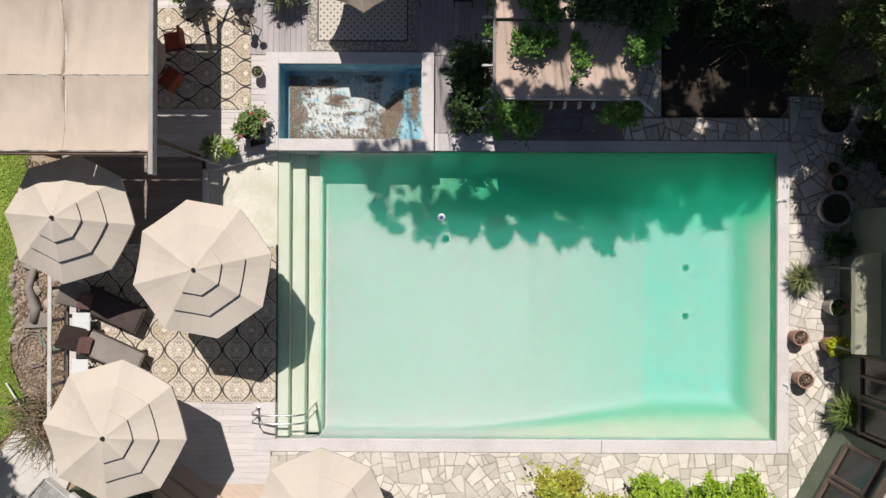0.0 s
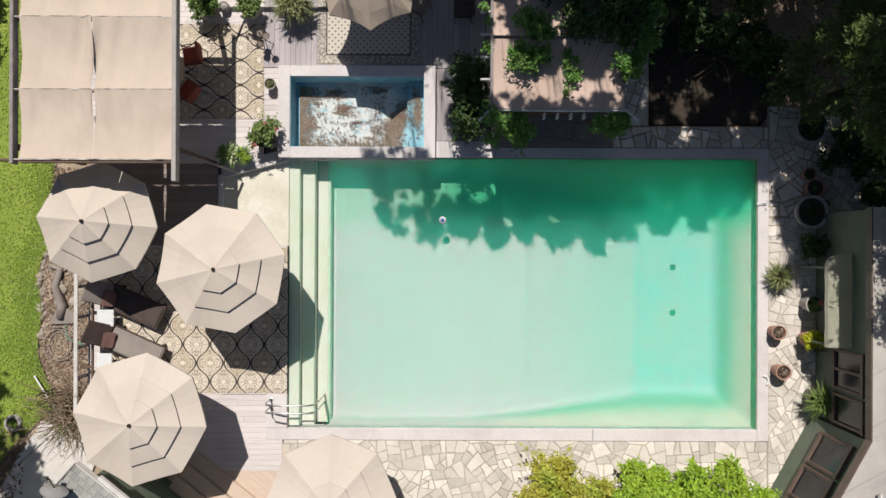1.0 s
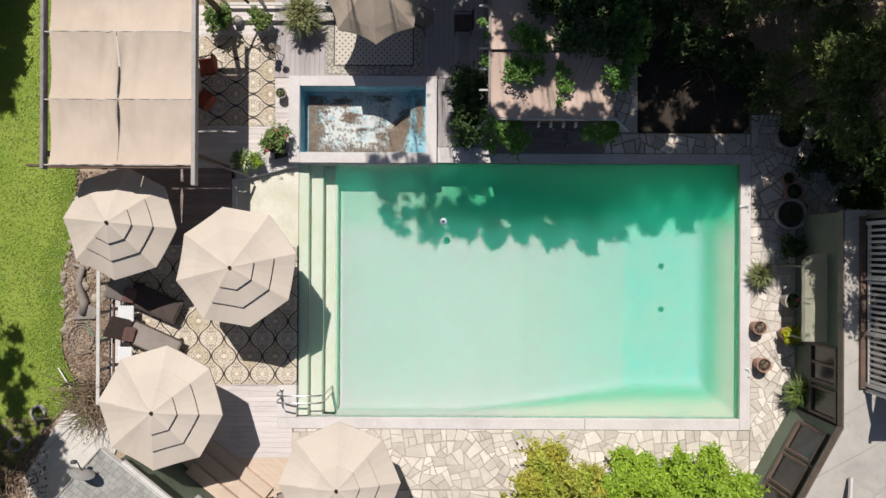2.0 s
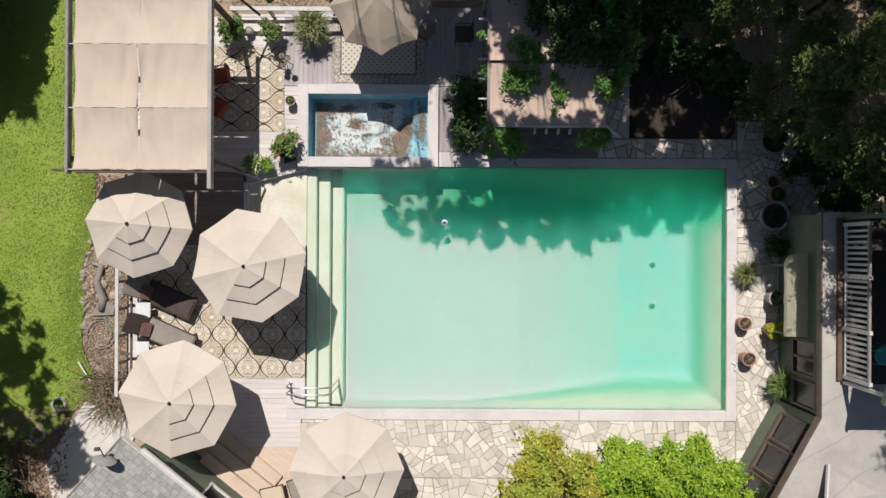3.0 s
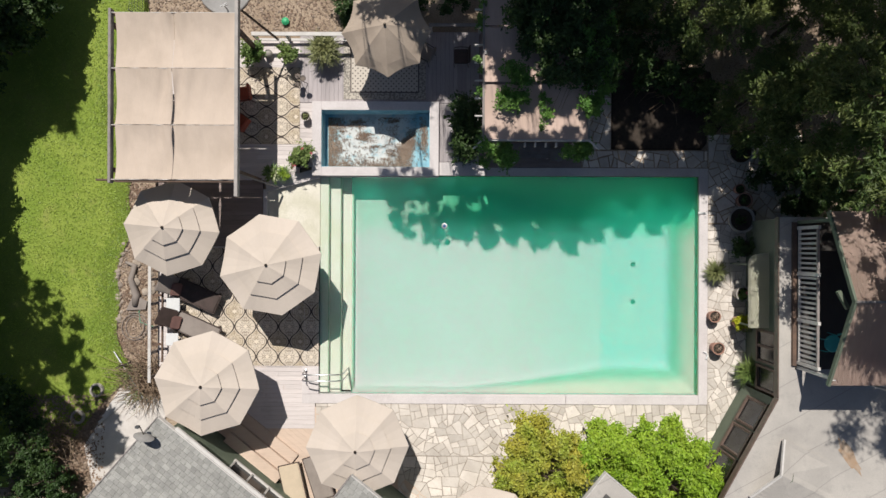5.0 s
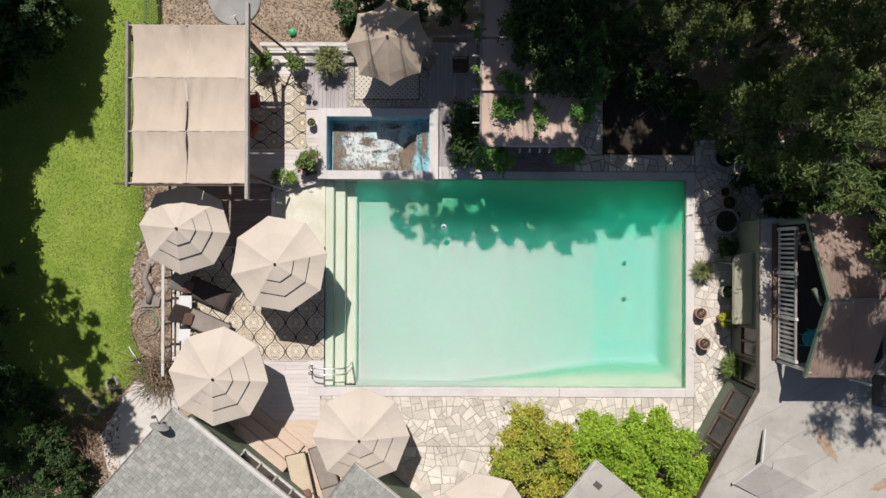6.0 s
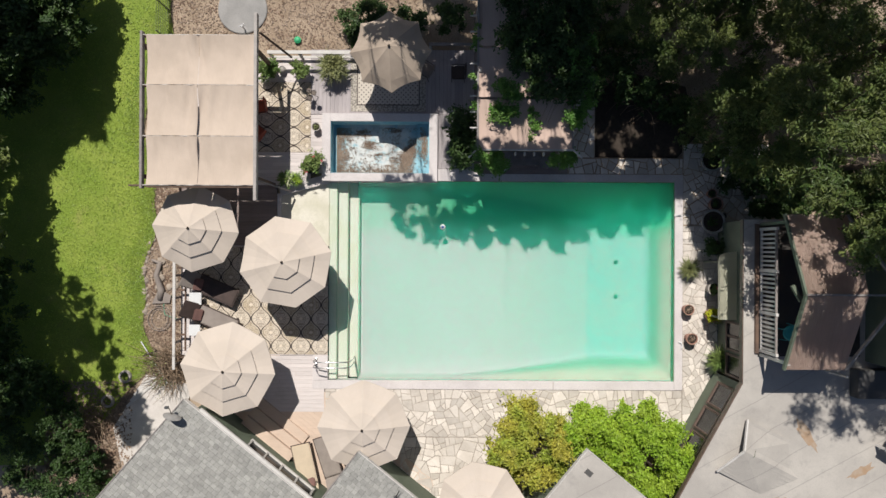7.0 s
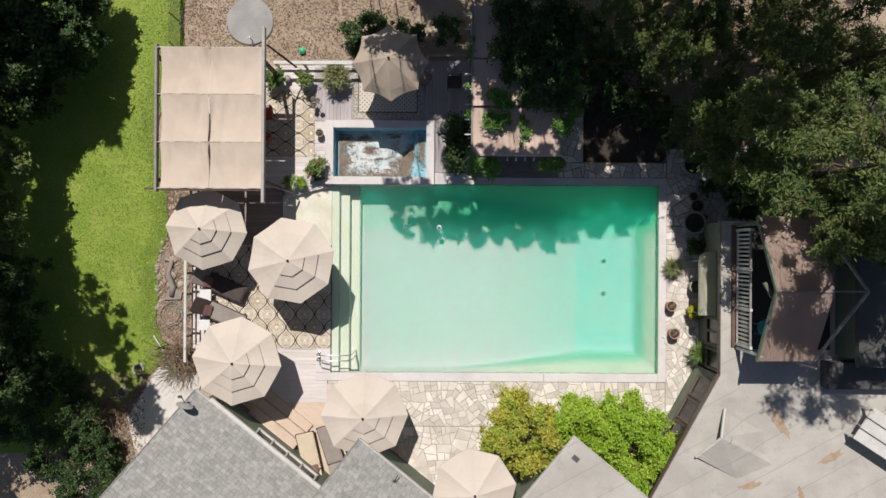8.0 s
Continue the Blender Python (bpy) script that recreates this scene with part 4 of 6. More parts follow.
# ---------------------------------------------------------------- trees and shrubs
def leaf_cloud(centres, count, size, squash=0.8, seed=1, droop=0.3, per=11, slim=0.45):
    """Many small folded leaves set along twigs that fan out of overlapping clumps."""
    rng = np.random.default_rng(seed)
    cs = np.array([c[:3] for c in centres])
    rs = np.array([c[3] for c in centres])
    twigs = max(4, count // per)
    pick = rng.choice(len(cs), twigs, p=rs ** 2 / (rs ** 2).sum())
    def unit(v):
        return v / (np.linalg.norm(v, axis=1)[:, None] + 1e-9)
    way = unit(rng.normal(size=(twigs, 3)) + np.array([0, 0, 0.25]))
    base = cs[pick] + rng.normal(size=(twigs, 3)) * rs[pick][:, None] * 0.33 * np.array([1, 1, squash])
    length = rs[pick] * (0.35 + 0.95 * rng.random(twigs) ** 1.5)
    t = np.repeat(np.arange(twigs), per)
    n = len(t)
    f = np.tile(np.linspace(0.1, 1.0, per), twigs)
    p = base[t] + way[t] * (length[t] * f)[:, None] * np.array([1, 1, squash]) + rng.normal(size=(n, 3)) * size * 0.7
    p[:, 2] -= droop * 0.25 * length[t] * f ** 2
    up = unit(way[t] * 0.25 + rng.normal(size=(n, 3)) * 0.55 + np.array([0, 0, 0.8]))
    ahead = unit(way[t] * 0.6 + rng.normal(size=(n, 3)) * 0.7)
    side = unit(np.cross(up, ahead))
    ahead = np.cross(side, up)
    s = size * (0.55 + 0.75 * rng.random(n))[:, None]
    return np.stack([p - ahead * s, p + side * s * slim + up * s * 0.12, p + ahead * s, p - side * s * slim + up * s * 0.12], 1).reshape(-1, 3)


def leaves(name, verts, material, parent, label=""):
    n = len(verts) // 4
    me = bpy.data.meshes.new(name)
    me.from_pydata(verts.tolist(), [], [(4 * i, 4 * i + 1, 4 * i + 2, 4 * i + 3) for i in range(n)])
    me.materials.append(material)
    ob = new(name, me)
    ob.parent = parent
    return tagged(ob, label, kind="stuff")


def tree(at, height, spread, material, label, seed, count=9000, size=0.12, low=0.45, clumps=26, name="tree", flat=0.75, lean=(0, 0), slim=0.45, droop=0.3, girth=1.0):
    rng = random.Random(seed)
    t = thing(name, label, "tree", at)
    top = Vector((lean[0], lean[1], height * 0.9))
    bend = Vector((rng.uniform(-0.2, 0.2), rng.uniform(-0.2, 0.2), height * 0.45)) + Vector((lean[0] * 0.4, lean[1] * 0.4, 0))
    part("trunk", tubed([(0, 0, -0.2), tuple(bend * 0.5), tuple(bend), tuple(top)], [girth * (0.011 * height + 0.02), girth * 0.008 * height, girth * 0.004 * height, 0.012], 10), M_BARK, t, smooth=True)
    centres = []
    for i in range(clumps):
        a, f = rng.uniform(0, 2 * math.pi), rng.random()
        z = height * (low + (0.96 - low) * f)
        r = spread * (0.25 + 0.75 * rng.random() ** 0.5) * (1.0 - 0.55 * max(0.0, f - 0.35))
        p = Vector((math.cos(a) * r + lean[0] * (0.85 + 0.15 * f), math.sin(a) * r + lean[1] * (0.85 + 0.15 * f), z))
        centres.append((*p, spread * rng.uniform(0.18, 0.36) * (26 / clumps) ** 0.4))
        if i < 12:
            start = bend.lerp(top, min(1, max(0, f * 0.8)))
            part("limb", tubed([tuple(start), tuple((start + p) / 2 + Vector((0, 0, 0.15))), tuple(p)], [girth * 0.003 * height, girth * 0.002 * height, 0.006], 6), M_BARK, t, smooth=True)
    leaves("crown", leaf_cloud(centres, count, size, flat, seed, droop, slim=slim), material, t)
    return t

# decks
deck("deck_lounge", "pale deck boards under the lounge rug", -9.60, -4.242, -3.90, 0.097, "x", M_DECK_X)
deck("deck_passage", "brown deck boards between pergola and pool", -9.60, -6.12, 0.10, 2.30, "x", M_DECK_BROWN)
deck("deck_pergola", "grey deck boards under the pergola", -9.60, -4.90, 2.30, 6.95, "x", M_DECK_X)
deck("deck_spa_side", "pale deck boards beside the spa", -4.90, -4.46, 2.74, 4.88, "x", M_DECK_X)
deck("deck_north", "grey deck boards behind the spa", -4.90, 1.05, 4.89, 7.25, "y", M_DECK_Y)
deck("deck_link", "grey deck boards between spa and arbour", -0.27, 1.05, 2.93, 4.88, "y", M_DECK_Y)
deck("deck_arbour", "dark deck boards under the arbour", 1.06, 4.45, 2.76, 8.50, "x", M_DECK_BROWN)
deck("deck_lower", "bleached deck boards near the pool ladder", -8.30, -4.36, -5.95, -3.91, "x", M_DECK_X)

# unseen tall trees outside the garden, placed so their shade falls on it
TALL = "tall dark green tree out of view to the north, placed to cast shade"
for i, (x, cy, s, n) in enumerate(((-3.1, -2.7, 0.55, 900), (-2.2, -2.9, 0.55, 1400), (-1.2, -3.0, 0.5, 1700), (-0.3, -3.1, 0.43, 2400), (0.6, -3.0, 0.5, 2200), (1.5, -3.2, 0.45, 2600), (2.5, -3.05, 0.5, 2400), (3.4, -2.4, 0.6, 4200), (4.5, -2.2, 0.6, 2800), (5.6, -2.1, 0.65, 4800), (6.6, -2.0, 0.65, 5000), (7.3, -1.6, 0.5, 3500), (0.9, -1.0, 0.6, 4000), (2.0, -1.1, 0.6, 4000), (3.1, -1.1, 0.6, 4000), (4.1, -1.2, 0.6, 4000), (-0.9, -0.9, 0.6, 4000), (-1.2, 1.5, 0.7, 5000), (-0.1, 1.5, 0.7, 5000))):
    tree((x, 12.0, -0.1), 13.0, s, L_TREE, TALL, 160 + i, n, 0.085, 0.91, 40, lean=(0.0, cy), flat=0.5, girth=0.2)
for i, (x, y, s, n) in enumerate(((-0.7, 12.3, 1.6, 9000), (-2.9, 12.6, 1.0, 3200), (-0.4, 15.6, 1.8, 8000), (5.4, 10.3, 1.2, 2600), (7.8, 10.2, 1.4, 2600), (10.0, 9.6, 1.5, 3500), (12.4, 10.2, 1.6, 3500), (4.6, 13.0, 1.9, 9000), (8.4, 12.8, 1.8, 6000), (11.4, 12.8, 1.8, 4000), (2.0, 12.2, 1.6, 8000), (3.3, 11.2, 1.2, 7000), (0.9, 11.2, 1.1, 6000), (0.7, 13.2, 1.3, 7000), (2.0, 15.6, 2.0, 8000), (5.8, 15.2, 2.3, 10000))):
    tree((x, y, -0.1), 11.2, s, L_TREE, TALL, 31 + i, n, 0.11, 0.76, 26, girth=0.4)
# unseen crowns, added to throw leaf shade on house, conifers and pool corner
for i, (x, y, cx, cy, s, n) in enumerate(((13.6, 6.6, -2.0, -2.6, 0.9, 2500), (15.8, 7.0, -1.2, -2.2, 1.8, 8000))):
    tree((x, y, -0.1), 15.5, s, L_TREE, "very tall dark green tree, crown out of view, added to shade the house", 25 + i, n, 0.12, 0.82, 26, lean=(cx, cy))
tree((9.0, 10.6, -0.1), 14.0, 1.2, L_TREE, "tall dark green tree out of view, added to shade the conifers", 28, 3500, 0.10, 0.84, 30, lean=(-0.4, -3.2))
tree((9.2, 10.8, -0.1), 12.0, 0.9, L_TREE, "slender dark green tree out of view, added to shade the pool corner", 29, 5000, 0.09, 0.79, 30, lean=(-0.8, -3.4))
# unseen tall trees beyond the lawn, placed so ragged shade lies on the grass
LAWN_TREE = "tall dense dark green tree out of view, placed to shade the lawn"
for i, (x, y, cx, cy, s, n) in enumerate(((-18.2, 14.8, 4.2, 0.4, 0.9, 6500), (-18.4, 11.4, 3.9, 0.3, 1.0, 7500), (-19.0, 13.4, 3.6, 0.2, 1.3, 9000), (-20.2, 11.0, 3.6, 0.0, 1.2, 8000), (-21.0, 13.2, 3.0, 0.0, 1.7, 10000), (-21.0, 9.4, 3.2, 0.2, 1.0, 6500), (-17.9, 3.0, 4.0, 0.1, 0.85, 1500), (-18.8, 4.9, 3.5, 0.0, 1.0, 1800), (-18.6, 1.9, 3.2, 0.2, 1.2, 2000), (-20.8, 6.0, 3.4, 0.1, 1.1, 2600), (-20.4, 3.0, 3.4, 0.1, 1.4, 4500), (-18.4, 0.6, 3.9, 0.0, 0.9, 1500), (-21.0, 0.1, 3.2, 0.0, 1.5, 8000), (-19.0, -1.4, 3.2, 0.0, 1.2, 2200), (-22.5, 6.5, 2.4, 0.0, 2.0, 9000), (-21.8, -3.2, 2.6, 0.0, 1.8, 8000), (-17.6, 0.3, 4.9, 0.0, 0.8, 2200))):
    tree((x, y, -0.1), 11.5, s, L_TREE, LAWN_TREE, 116 + i, n, 0.12, 0.72, 34, lean=(cx, cy))
# lower trees whose sprays reach over the grass
for i, (x, y, h, s, m) in enumerate(((-16.6, 7.6, 6.4, 1.9, L_TREE), (-16.9, 4.9, 6.0, 1.6, L_CONIFER), (-16.4, 3.2, 5.2, 1.4, L_CONIFER), (-16.7, 0.4, 5.4, 1.6, L_CONIFER), (-16.9, -2.6, 5.2, 1.7, L_TREE), (-16.6, -5.2, 4.4, 1.6, L_TREE), (-17.0, 9.9, 6.4, 1.9, L_TREE), (-15.2, 7.4, 3.6, 1.3, L_TREE), (-14.9, 9.6, 3.8, 1.3, L_TREE), (-15.7, 5.3, 3.4, 1.1, L_TREE), (-15.8, -1.4, 3.0, 1.1, L_TREE), (-15.4, -4.4, 3.2, 1.2, L_TREE), (-13.7, 7.4, 3.2, 1.1, L_TREE), (-14.6, 6.5, 3.2, 1.1, L_TREE), (-13.6, 9.2, 3.4, 1.1, L_TREE))):
    tree((x, y, -0.1), h, s, m, "green tree with drooping sprays over the lawn", 150 + i, 11000, 0.085, 0.3, 44, lean=(0.4, 0.0))
# lower conifers and shrubs in the north-east corner
CON = "olive green conifer with feathery sprays"
for i, (x, y, h, s) in enumerate(((9.3, 4.6, 5.2, 1.3), (8.4, 7.2, 4.4, 1.4), (12.4, 6.2, 6.4, 1.7), (10.9, 7.2, 6.0, 1.6), (6.4, 8.3, 4.2, 1.5), (14.4, 5.2, 7.0, 1.8), (14.9, 8.8, 6.5, 2.2), (9.6, 9.9, 5.0, 1.6))):
    tree((x, y, -0.1), h, s, L_CONIFER, CON, 40 + i, 20000, 0.062, 0.15, 48, "conifer", 0.8, slim=0.3, droop=0.8)
BIG = "tall olive green conifer whose boughs hang over the house"
for i, (x, y, h, s, n, low) in enumerate(((11.8, 2.8, 14.0, 2.4, 36000, 0.36), (10.4, 4.2, 8.4, 1.7, 26000, 0.35), (14.6, 2.6, 13.0, 2.1, 20000, 0.36), (12.5, 1.9, 7.6, 1.6, 26000, 0.3), (13.9, 1.7, 8.0, 1.6, 20000, 0.3))):
    tree((x, y, -0.1), h, s, L_CONIFER, BIG, 52 + i, n, 0.072, low, 64, "conifer", 0.7, lean=(-0.3, -0.7), slim=0.3, droop=0.8)
SHR = "dark evergreen shrub in the shaded bed"
for i, (x, y, h, s) in enumerate(((5.6, 6.0, 1.8, 0.9), (6.9, 6.2, 1.6, 1.0), (5.2, 7.6, 2.2, 1.1), (7.9, 5.2, 1.2, 0.8), (10.7, 2.7, 1.3, 0.7), (11.5, 1.8, 1.4, 0.7), (12.5, 1.7, 1.5, 0.8), (11.9, 2.9, 1.5, 0.8))):
    tree((x, y, -0.1), h, s, L_TREE, SHR, 60 + i, 3000, 0.07, 0.2, 16, "shrub", 0.8)
# sunny shrubs by the annex
tree((2.95, -6.70, -0.05), 2.6, 1.42, L_YELLOW, "yellow-green leafy shrub beside the flagstones", 71, 24000, 0.062, 0.35, 70, "shrub", 0.8)
tree((6.85, -7.05, -0.05), 2.6, 1.85, L_LIME, "bright lime green leafy shrub beside the annex", 72, 38000, 0.060, 0.35, 90, "shrub", 0.8)
tree((5.75, -6.25, -0.05), 2.3, 0.95, L_LIME, "lime green shrub at the edge of the flagstones", 74, 11000, 0.06, 0.35, 28, "shrub", 0.8)
tree((4.85, -6.35, -0.05), 2.1, 0.9, L_LIME, "small lime green shrub between two larger ones", 73, 11000, 0.06, 0.35, 28, "shrub", 0.8)

# ---------------------------------------------------------------- rugs
def rug(label, x0, x1, y0, y1, material, z=0.006):
    r = new("rug", mesh_of(grid_sheet(bmesh.new(), x0, x1, y0, y1, 30, 24, lambda x, y: z + 0.007 + 0.004 * noise.noise((x * 1.5, y * 1.5, 1)), 0.006), material, "rug", True))
    return tagged(r, label, "rug")


rug("large cream outdoor rug with a dark ogee lattice, in the lounge", -9.10, -4.725, -3.86, 0.05, M_RUG)
rug("narrow strip of cream ogee rug along the pool edge", -4.715, -4.245, -3.86, 0.05, M_RUG)
rug("cream outdoor rug with a dark ogee lattice, beside the pergola", -7.60, -4.90, 3.50, 6.05, M_RUG2)
rug("cream rug with dark diamonds and a patterned border", -3.45, -0.72, 5.0, 7.0, M_DOTS)

# ---------------------------------------------------------------- pots and plants
def pot(name, label, at, r, h, material, cat="flower pot", soil=True):
    p = thing(name, label, cat, at)
    part("bowl", lathe(bmesh.new(), [(r * 0.68, 0.0), (r * 0.80, h * 0.3), (r * 0.94, h * 0.8), (r * 1.0, h * 0.86), (r * 1.02, h), (r * 0.88, h), (r * 0.84, h * 0.85)], 24, True), material, p, smooth=False)
    if soil:
        part("soil", lathe(bmesh.new(), [(r * 0.86, h * 0.86), (r * 0.5, h * 0.90), (0.01, h * 0.91)], 18), M_SOIL, p)
    return p


def bushy(p, z, r, n, size, material, seed, flat=0.8, name="foliage"):
    rng = random.Random(seed)
    cs = [(rng.uniform(-0.6, 0.6) * r, rng.uniform(-0.6, 0.6) * r, z + rng.uniform(0.1, 0.7) * r, r * rng.uniform(0.35, 0.6)) for _ in range(9)]
    return leaves(name, leaf_cloud(cs, n, size, flat, seed), material, p)


def spiky(p, z, r, n, wide, material, seed, name="grass_tuft", arch=0.5):
    """A tuft of narrow arching blades."""
    rng = random.Random(seed)
    verts = []
    for _ in range(n):
        a, tilt, l = rng.uniform(0, 2 * math.pi), rng.uniform(0.15, 1.25), r * rng.uniform(0.7, 1.15)
        d, s = Vector((math.cos(a), math.sin(a), 0)), Vector((-math.sin(a), math.cos(a), 0))
        o = Vector((rng.uniform(-.1, .1) * r, rng.uniform(-.1, .1) * r, z))
        m = o + d * l * 0.55 * math.sin(tilt) + Vector((0, 0, l * 0.6 * math.cos(tilt)))
        e = o + d * l * math.sin(tilt) + Vector((0, 0, l * (math.cos(tilt) * 0.8 - arch * 0.4 * math.sin(tilt))))
        verts += [o - s * wide * 0.5, o + s * wide * 0.5, m + s * wide * 0.6, m - s * wide * 0.6, m - s * wide * 0.6, m + s * wide * 0.6, e + s * wide * 0.08, e - s * wide * 0.08]
    return leaves(name, np.array([tuple(v) for v in verts]), material, p)


p = pot("flower_pot", "pale pot with a spiky olive green plant, by the pool", (8.80, -0.66, 0), 0.14, 0.22, M_STONEPOT); spiky(p, 0.2, 0.50, 320, 0.022, L_OLIVE, 1)
p = pot("flower_pot", "stone pot with red flowers by the house wall", (9.66, -1.38, 0), 0.24, 0.46, M_STONEPOT); bushy(p, 0.38, 0.17, 260, 0.05, L_POT, 2)
leaves("petals", leaf_cloud([(0.08, 0.03, 0.60, 0.08), (0.14, 0.08, 0.56, 0.05)], 70, 0.03, 0.8, 3), L_PINK, p, "pink and red petals")
p = pot("flower_pot", "terracotta pot with a dry plant, near the coping", (8.76, -2.13, 0), 0.19, 0.40, M_TERRACOTTA); bushy(p, 0.34, 0.12, 120, 0.03, L_DRY, 4)
p = pot("flower_pot", "terracotta pot with fading flowers, near the coping", (8.87, -3.17, 0), 0.20, 0.42, M_TERRACOTTA); bushy(p, 0.36, 0.13, 120, 0.03, L_DRY, 5)
p = pot("flower_pot", "clay pot with a golden yellow plant", (9.62, -2.32, 0), 0.24, 0.42, M_TERRACOTTA); bushy(p, 0.42, 0.26, 1500, 0.045, L_GOLD, 6)
bushy(p, 0.35, 0.16, 200, 0.04, L_OLIVE, 61).location = (0.16, -0.2, 0)
p = pot("flower_pot", "dark pot with tall bright green grass blades", (9.78, -3.86, 0), 0.26, 0.48, M_DARKPOT); spiky(p, 0.42, 0.62, 420, 0.022, L_POT, 7)
p = pot("planter", "large round cast stone planter with sparse leaves", (9.62, 1.04, 0), 0.43, 0.42, M_STONEPOT); bushy(p, 0.30, 0.25, 200, 0.05, L_TREE, 8)
p = pot("flower_pot", "terracotta pot with a low dark plant", (9.75, 1.68, 0), 0.25, 0.34, M_TERRACOTTA); bushy(p, 0.26, 0.14, 120, 0.05, L_TREE, 9)
p = pot("flower_pot", "small terracotta pot in the shade", (9.62, 2.05, 0), 0.17, 0.28, M_TERRACOTTA); bushy(p, 0.2, 0.12, 160, 0.04, L_TREE, 10)
p = pot("planter", "pale cast stone planter under the conifers", (9.55, 3.25, 0), 0.42, 0.5, M_STONEPOT); bushy(p, 0.4, 0.3, 500, 0.05, L_TREE, 11)
p = pot("flower_pot", "dark pot with a leafy shrub by the house door", (9.72, 0.10, 0), 0.26, 0.35, M_DARKPOT); bushy(p, 0.35, 0.42, 1100, 0.05, L_TREE, 12)
p = pot("flower_pot", "small grey pot beside the garden tap", (10.05, 1.25, 0), 0.12, 0.22, M_DARKPOT)
p = pot("planter", "black planter with a leafy shrub and pink flowers", (-4.78, 2.98, 0), 0.31, 0.50, M_DARKPOT); bushy(p, 0.50, 0.40, 1500, 0.055, L_POT, 13).location = (0.06, 0.05, 0)
leaves("petals", leaf_cloud([(0.1, 0.25, 0.85, 0.2), (-0.1, -0.2, 0.85, 0.2), (0.3, 0.1, 0.75, 0.15)], 60, 0.028, 0.6, 14), L_PINK, p, "pink petals")
p = pot("flower_pot", "pot with pale variegated strap leaves", (-5.75, 2.50, 0.035), 0.14, 0.25, M_DARKPOT); spiky(p, 0.22, 0.40, 130, 0.05, L_POT, 15)
spiky(p, 0.24, 0.36, 50, 0.05, leaf("cream leaf stripes", (0.50, 0.52, 0.34), (0.44, 0.48, 0.28)), 16).location = (0.08, 0.0, 0.0)
p = pot("flower_pot", "small pot with a bright green tuft", (-5.36, 2.48, 0.035), 0.13, 0.25, M_DARKPOT); bushy(p, 0.25, 0.22, 500, 0.045, L_LIME, 17); spiky(p, 0.24, 0.34, 120, 0.025, L_POT, 18)
p = pot("flower_pot", "small stone pot with a succulent beside the spa", (-4.66, 4.38, 0), 0.15, 0.30, M_STONEPOT); bushy(p, 0.25, 0.09, 180, 0.03, L_OLIVE, 19)
p = pot("flower_pot", "terracotta pot with a leafy green shrub by the fence", (-6.30, 6.42, 0), 0.22, 0.40, M_TERRACOTTA); bushy(p, 0.42, 0.42, 1300, 0.06, L_POT, 20)
p = pot("flower_pot", "stone pot with a rounded green shrub by the fence", (-5.15, 6.35, 0), 0.26, 0.42, M_STONEPOT); bushy(p, 0.42, 0.36, 1300, 0.05, L_POT, 21)
p = pot("planter", "wide planter with a spreading feathery olive shrub", (-4.05, 6.50, 0), 0.30, 0.35, M_DARKPOT); bushy(p, 0.40, 0.45, 800, 0.05, L_OLIVE, 22)
spiky(p, 0.3, 0.72, 700, 0.022, L_OLIVE, 23)
tagged(new("stone_ball", mesh_of(lathe(bmesh.new(), [(0.02, 0), (0.10, 0.03), (0.14, 0.12), (0.12, 0.22), (0.05, 0.27), (0.01, 0.28)], 14), M_STONEPOT, "stone_ball", True)), "round grey stone on the deck boards", "ornament").location = (-5.92, 6.46, 0.0)
st = thing("plant_stand", "black wrought iron plant stand on the rug", "plant stand", (-4.80, 5.52, 0))
for q in range(3):
    a = 2.1 * q
    part("leg", tubed([(0.16 * math.cos(a), 0.16 * math.sin(a), 0), (0.03 * math.cos(a), 0.03 * math.sin(a), 0.35), (0.12 * math.cos(a), 0.12 * math.sin(a), 0.62)], 0.012, 6), M_POLE, st)
    part("tray", lathe(bmesh.new(), [(0.09, 0.0), (0.10, 0.025), (0.085, 0.012)], 14), M_POLE, st).location = (0.13 * math.cos(a), 0.13 * math.sin(a), 0.62 - 0.12 * q)

# flat black sheet laid on the soil to deepen the shade under the shrubs
bed = tagged(part("dark_shade_sheet", prism(bmesh.new(), [(5.5, 3.4), (8.5, 3.4), (9.2, 4.2), (8.8, 6.0), (6.5, 6.6), (5.5, 5.6)], -0.19, -0.12, 0.03), M_SOIL), "flat black sheet added for the deep shade under the shrubs", "planting bed", kind="structure")

# hedge between spa and arbour
hd = thing("hedge_shrub", "dark leafy shrub between spa and arbour", "shrub", (0.55, 3.95, 0))
leaves("foliage", leaf_cloud([(random.uniform(-0.15, 0.25), random.uniform(-0.9, 0.85), random.uniform(0.3, 1.2), random.uniform(0.22, 0.4)) for _ in range(26)], 7000, 0.06, 0.9, 30), L_TREE, hd)
part("stem", tubed([(0, 0, 0), (0.05, 0.1, 0.6), (0.0, -0.1, 1.0)], [0.03, 0.025, 0.01]), M_BARK, hd)

# vines on the arbour
vn = thing("vine", "leafy green climbing vine over the arbour roof", "vine", (0, 0, 0))
rng = random.Random(5)
blobs = [(2.0 + rng.uniform(-.35, .35), 4.75 + rng.uniform(-.5, .6), 2.42 + rng.uniform(0, .2), rng.uniform(.16, .3)) for _ in range(12)]
blobs += [(2.92 + rng.uniform(-.12, .12), 4.1 + rng.uniform(-.45, .5), 2.38, rng.uniform(.1, .18)) for _ in range(7)]
blobs += [(1.42 + rng.uniform(-.45, .45), 3.05 + rng.uniform(-.3, .22), 1.9 + rng.uniform(-.6, .4), rng.uniform(.16, .28)) for _ in range(16)]
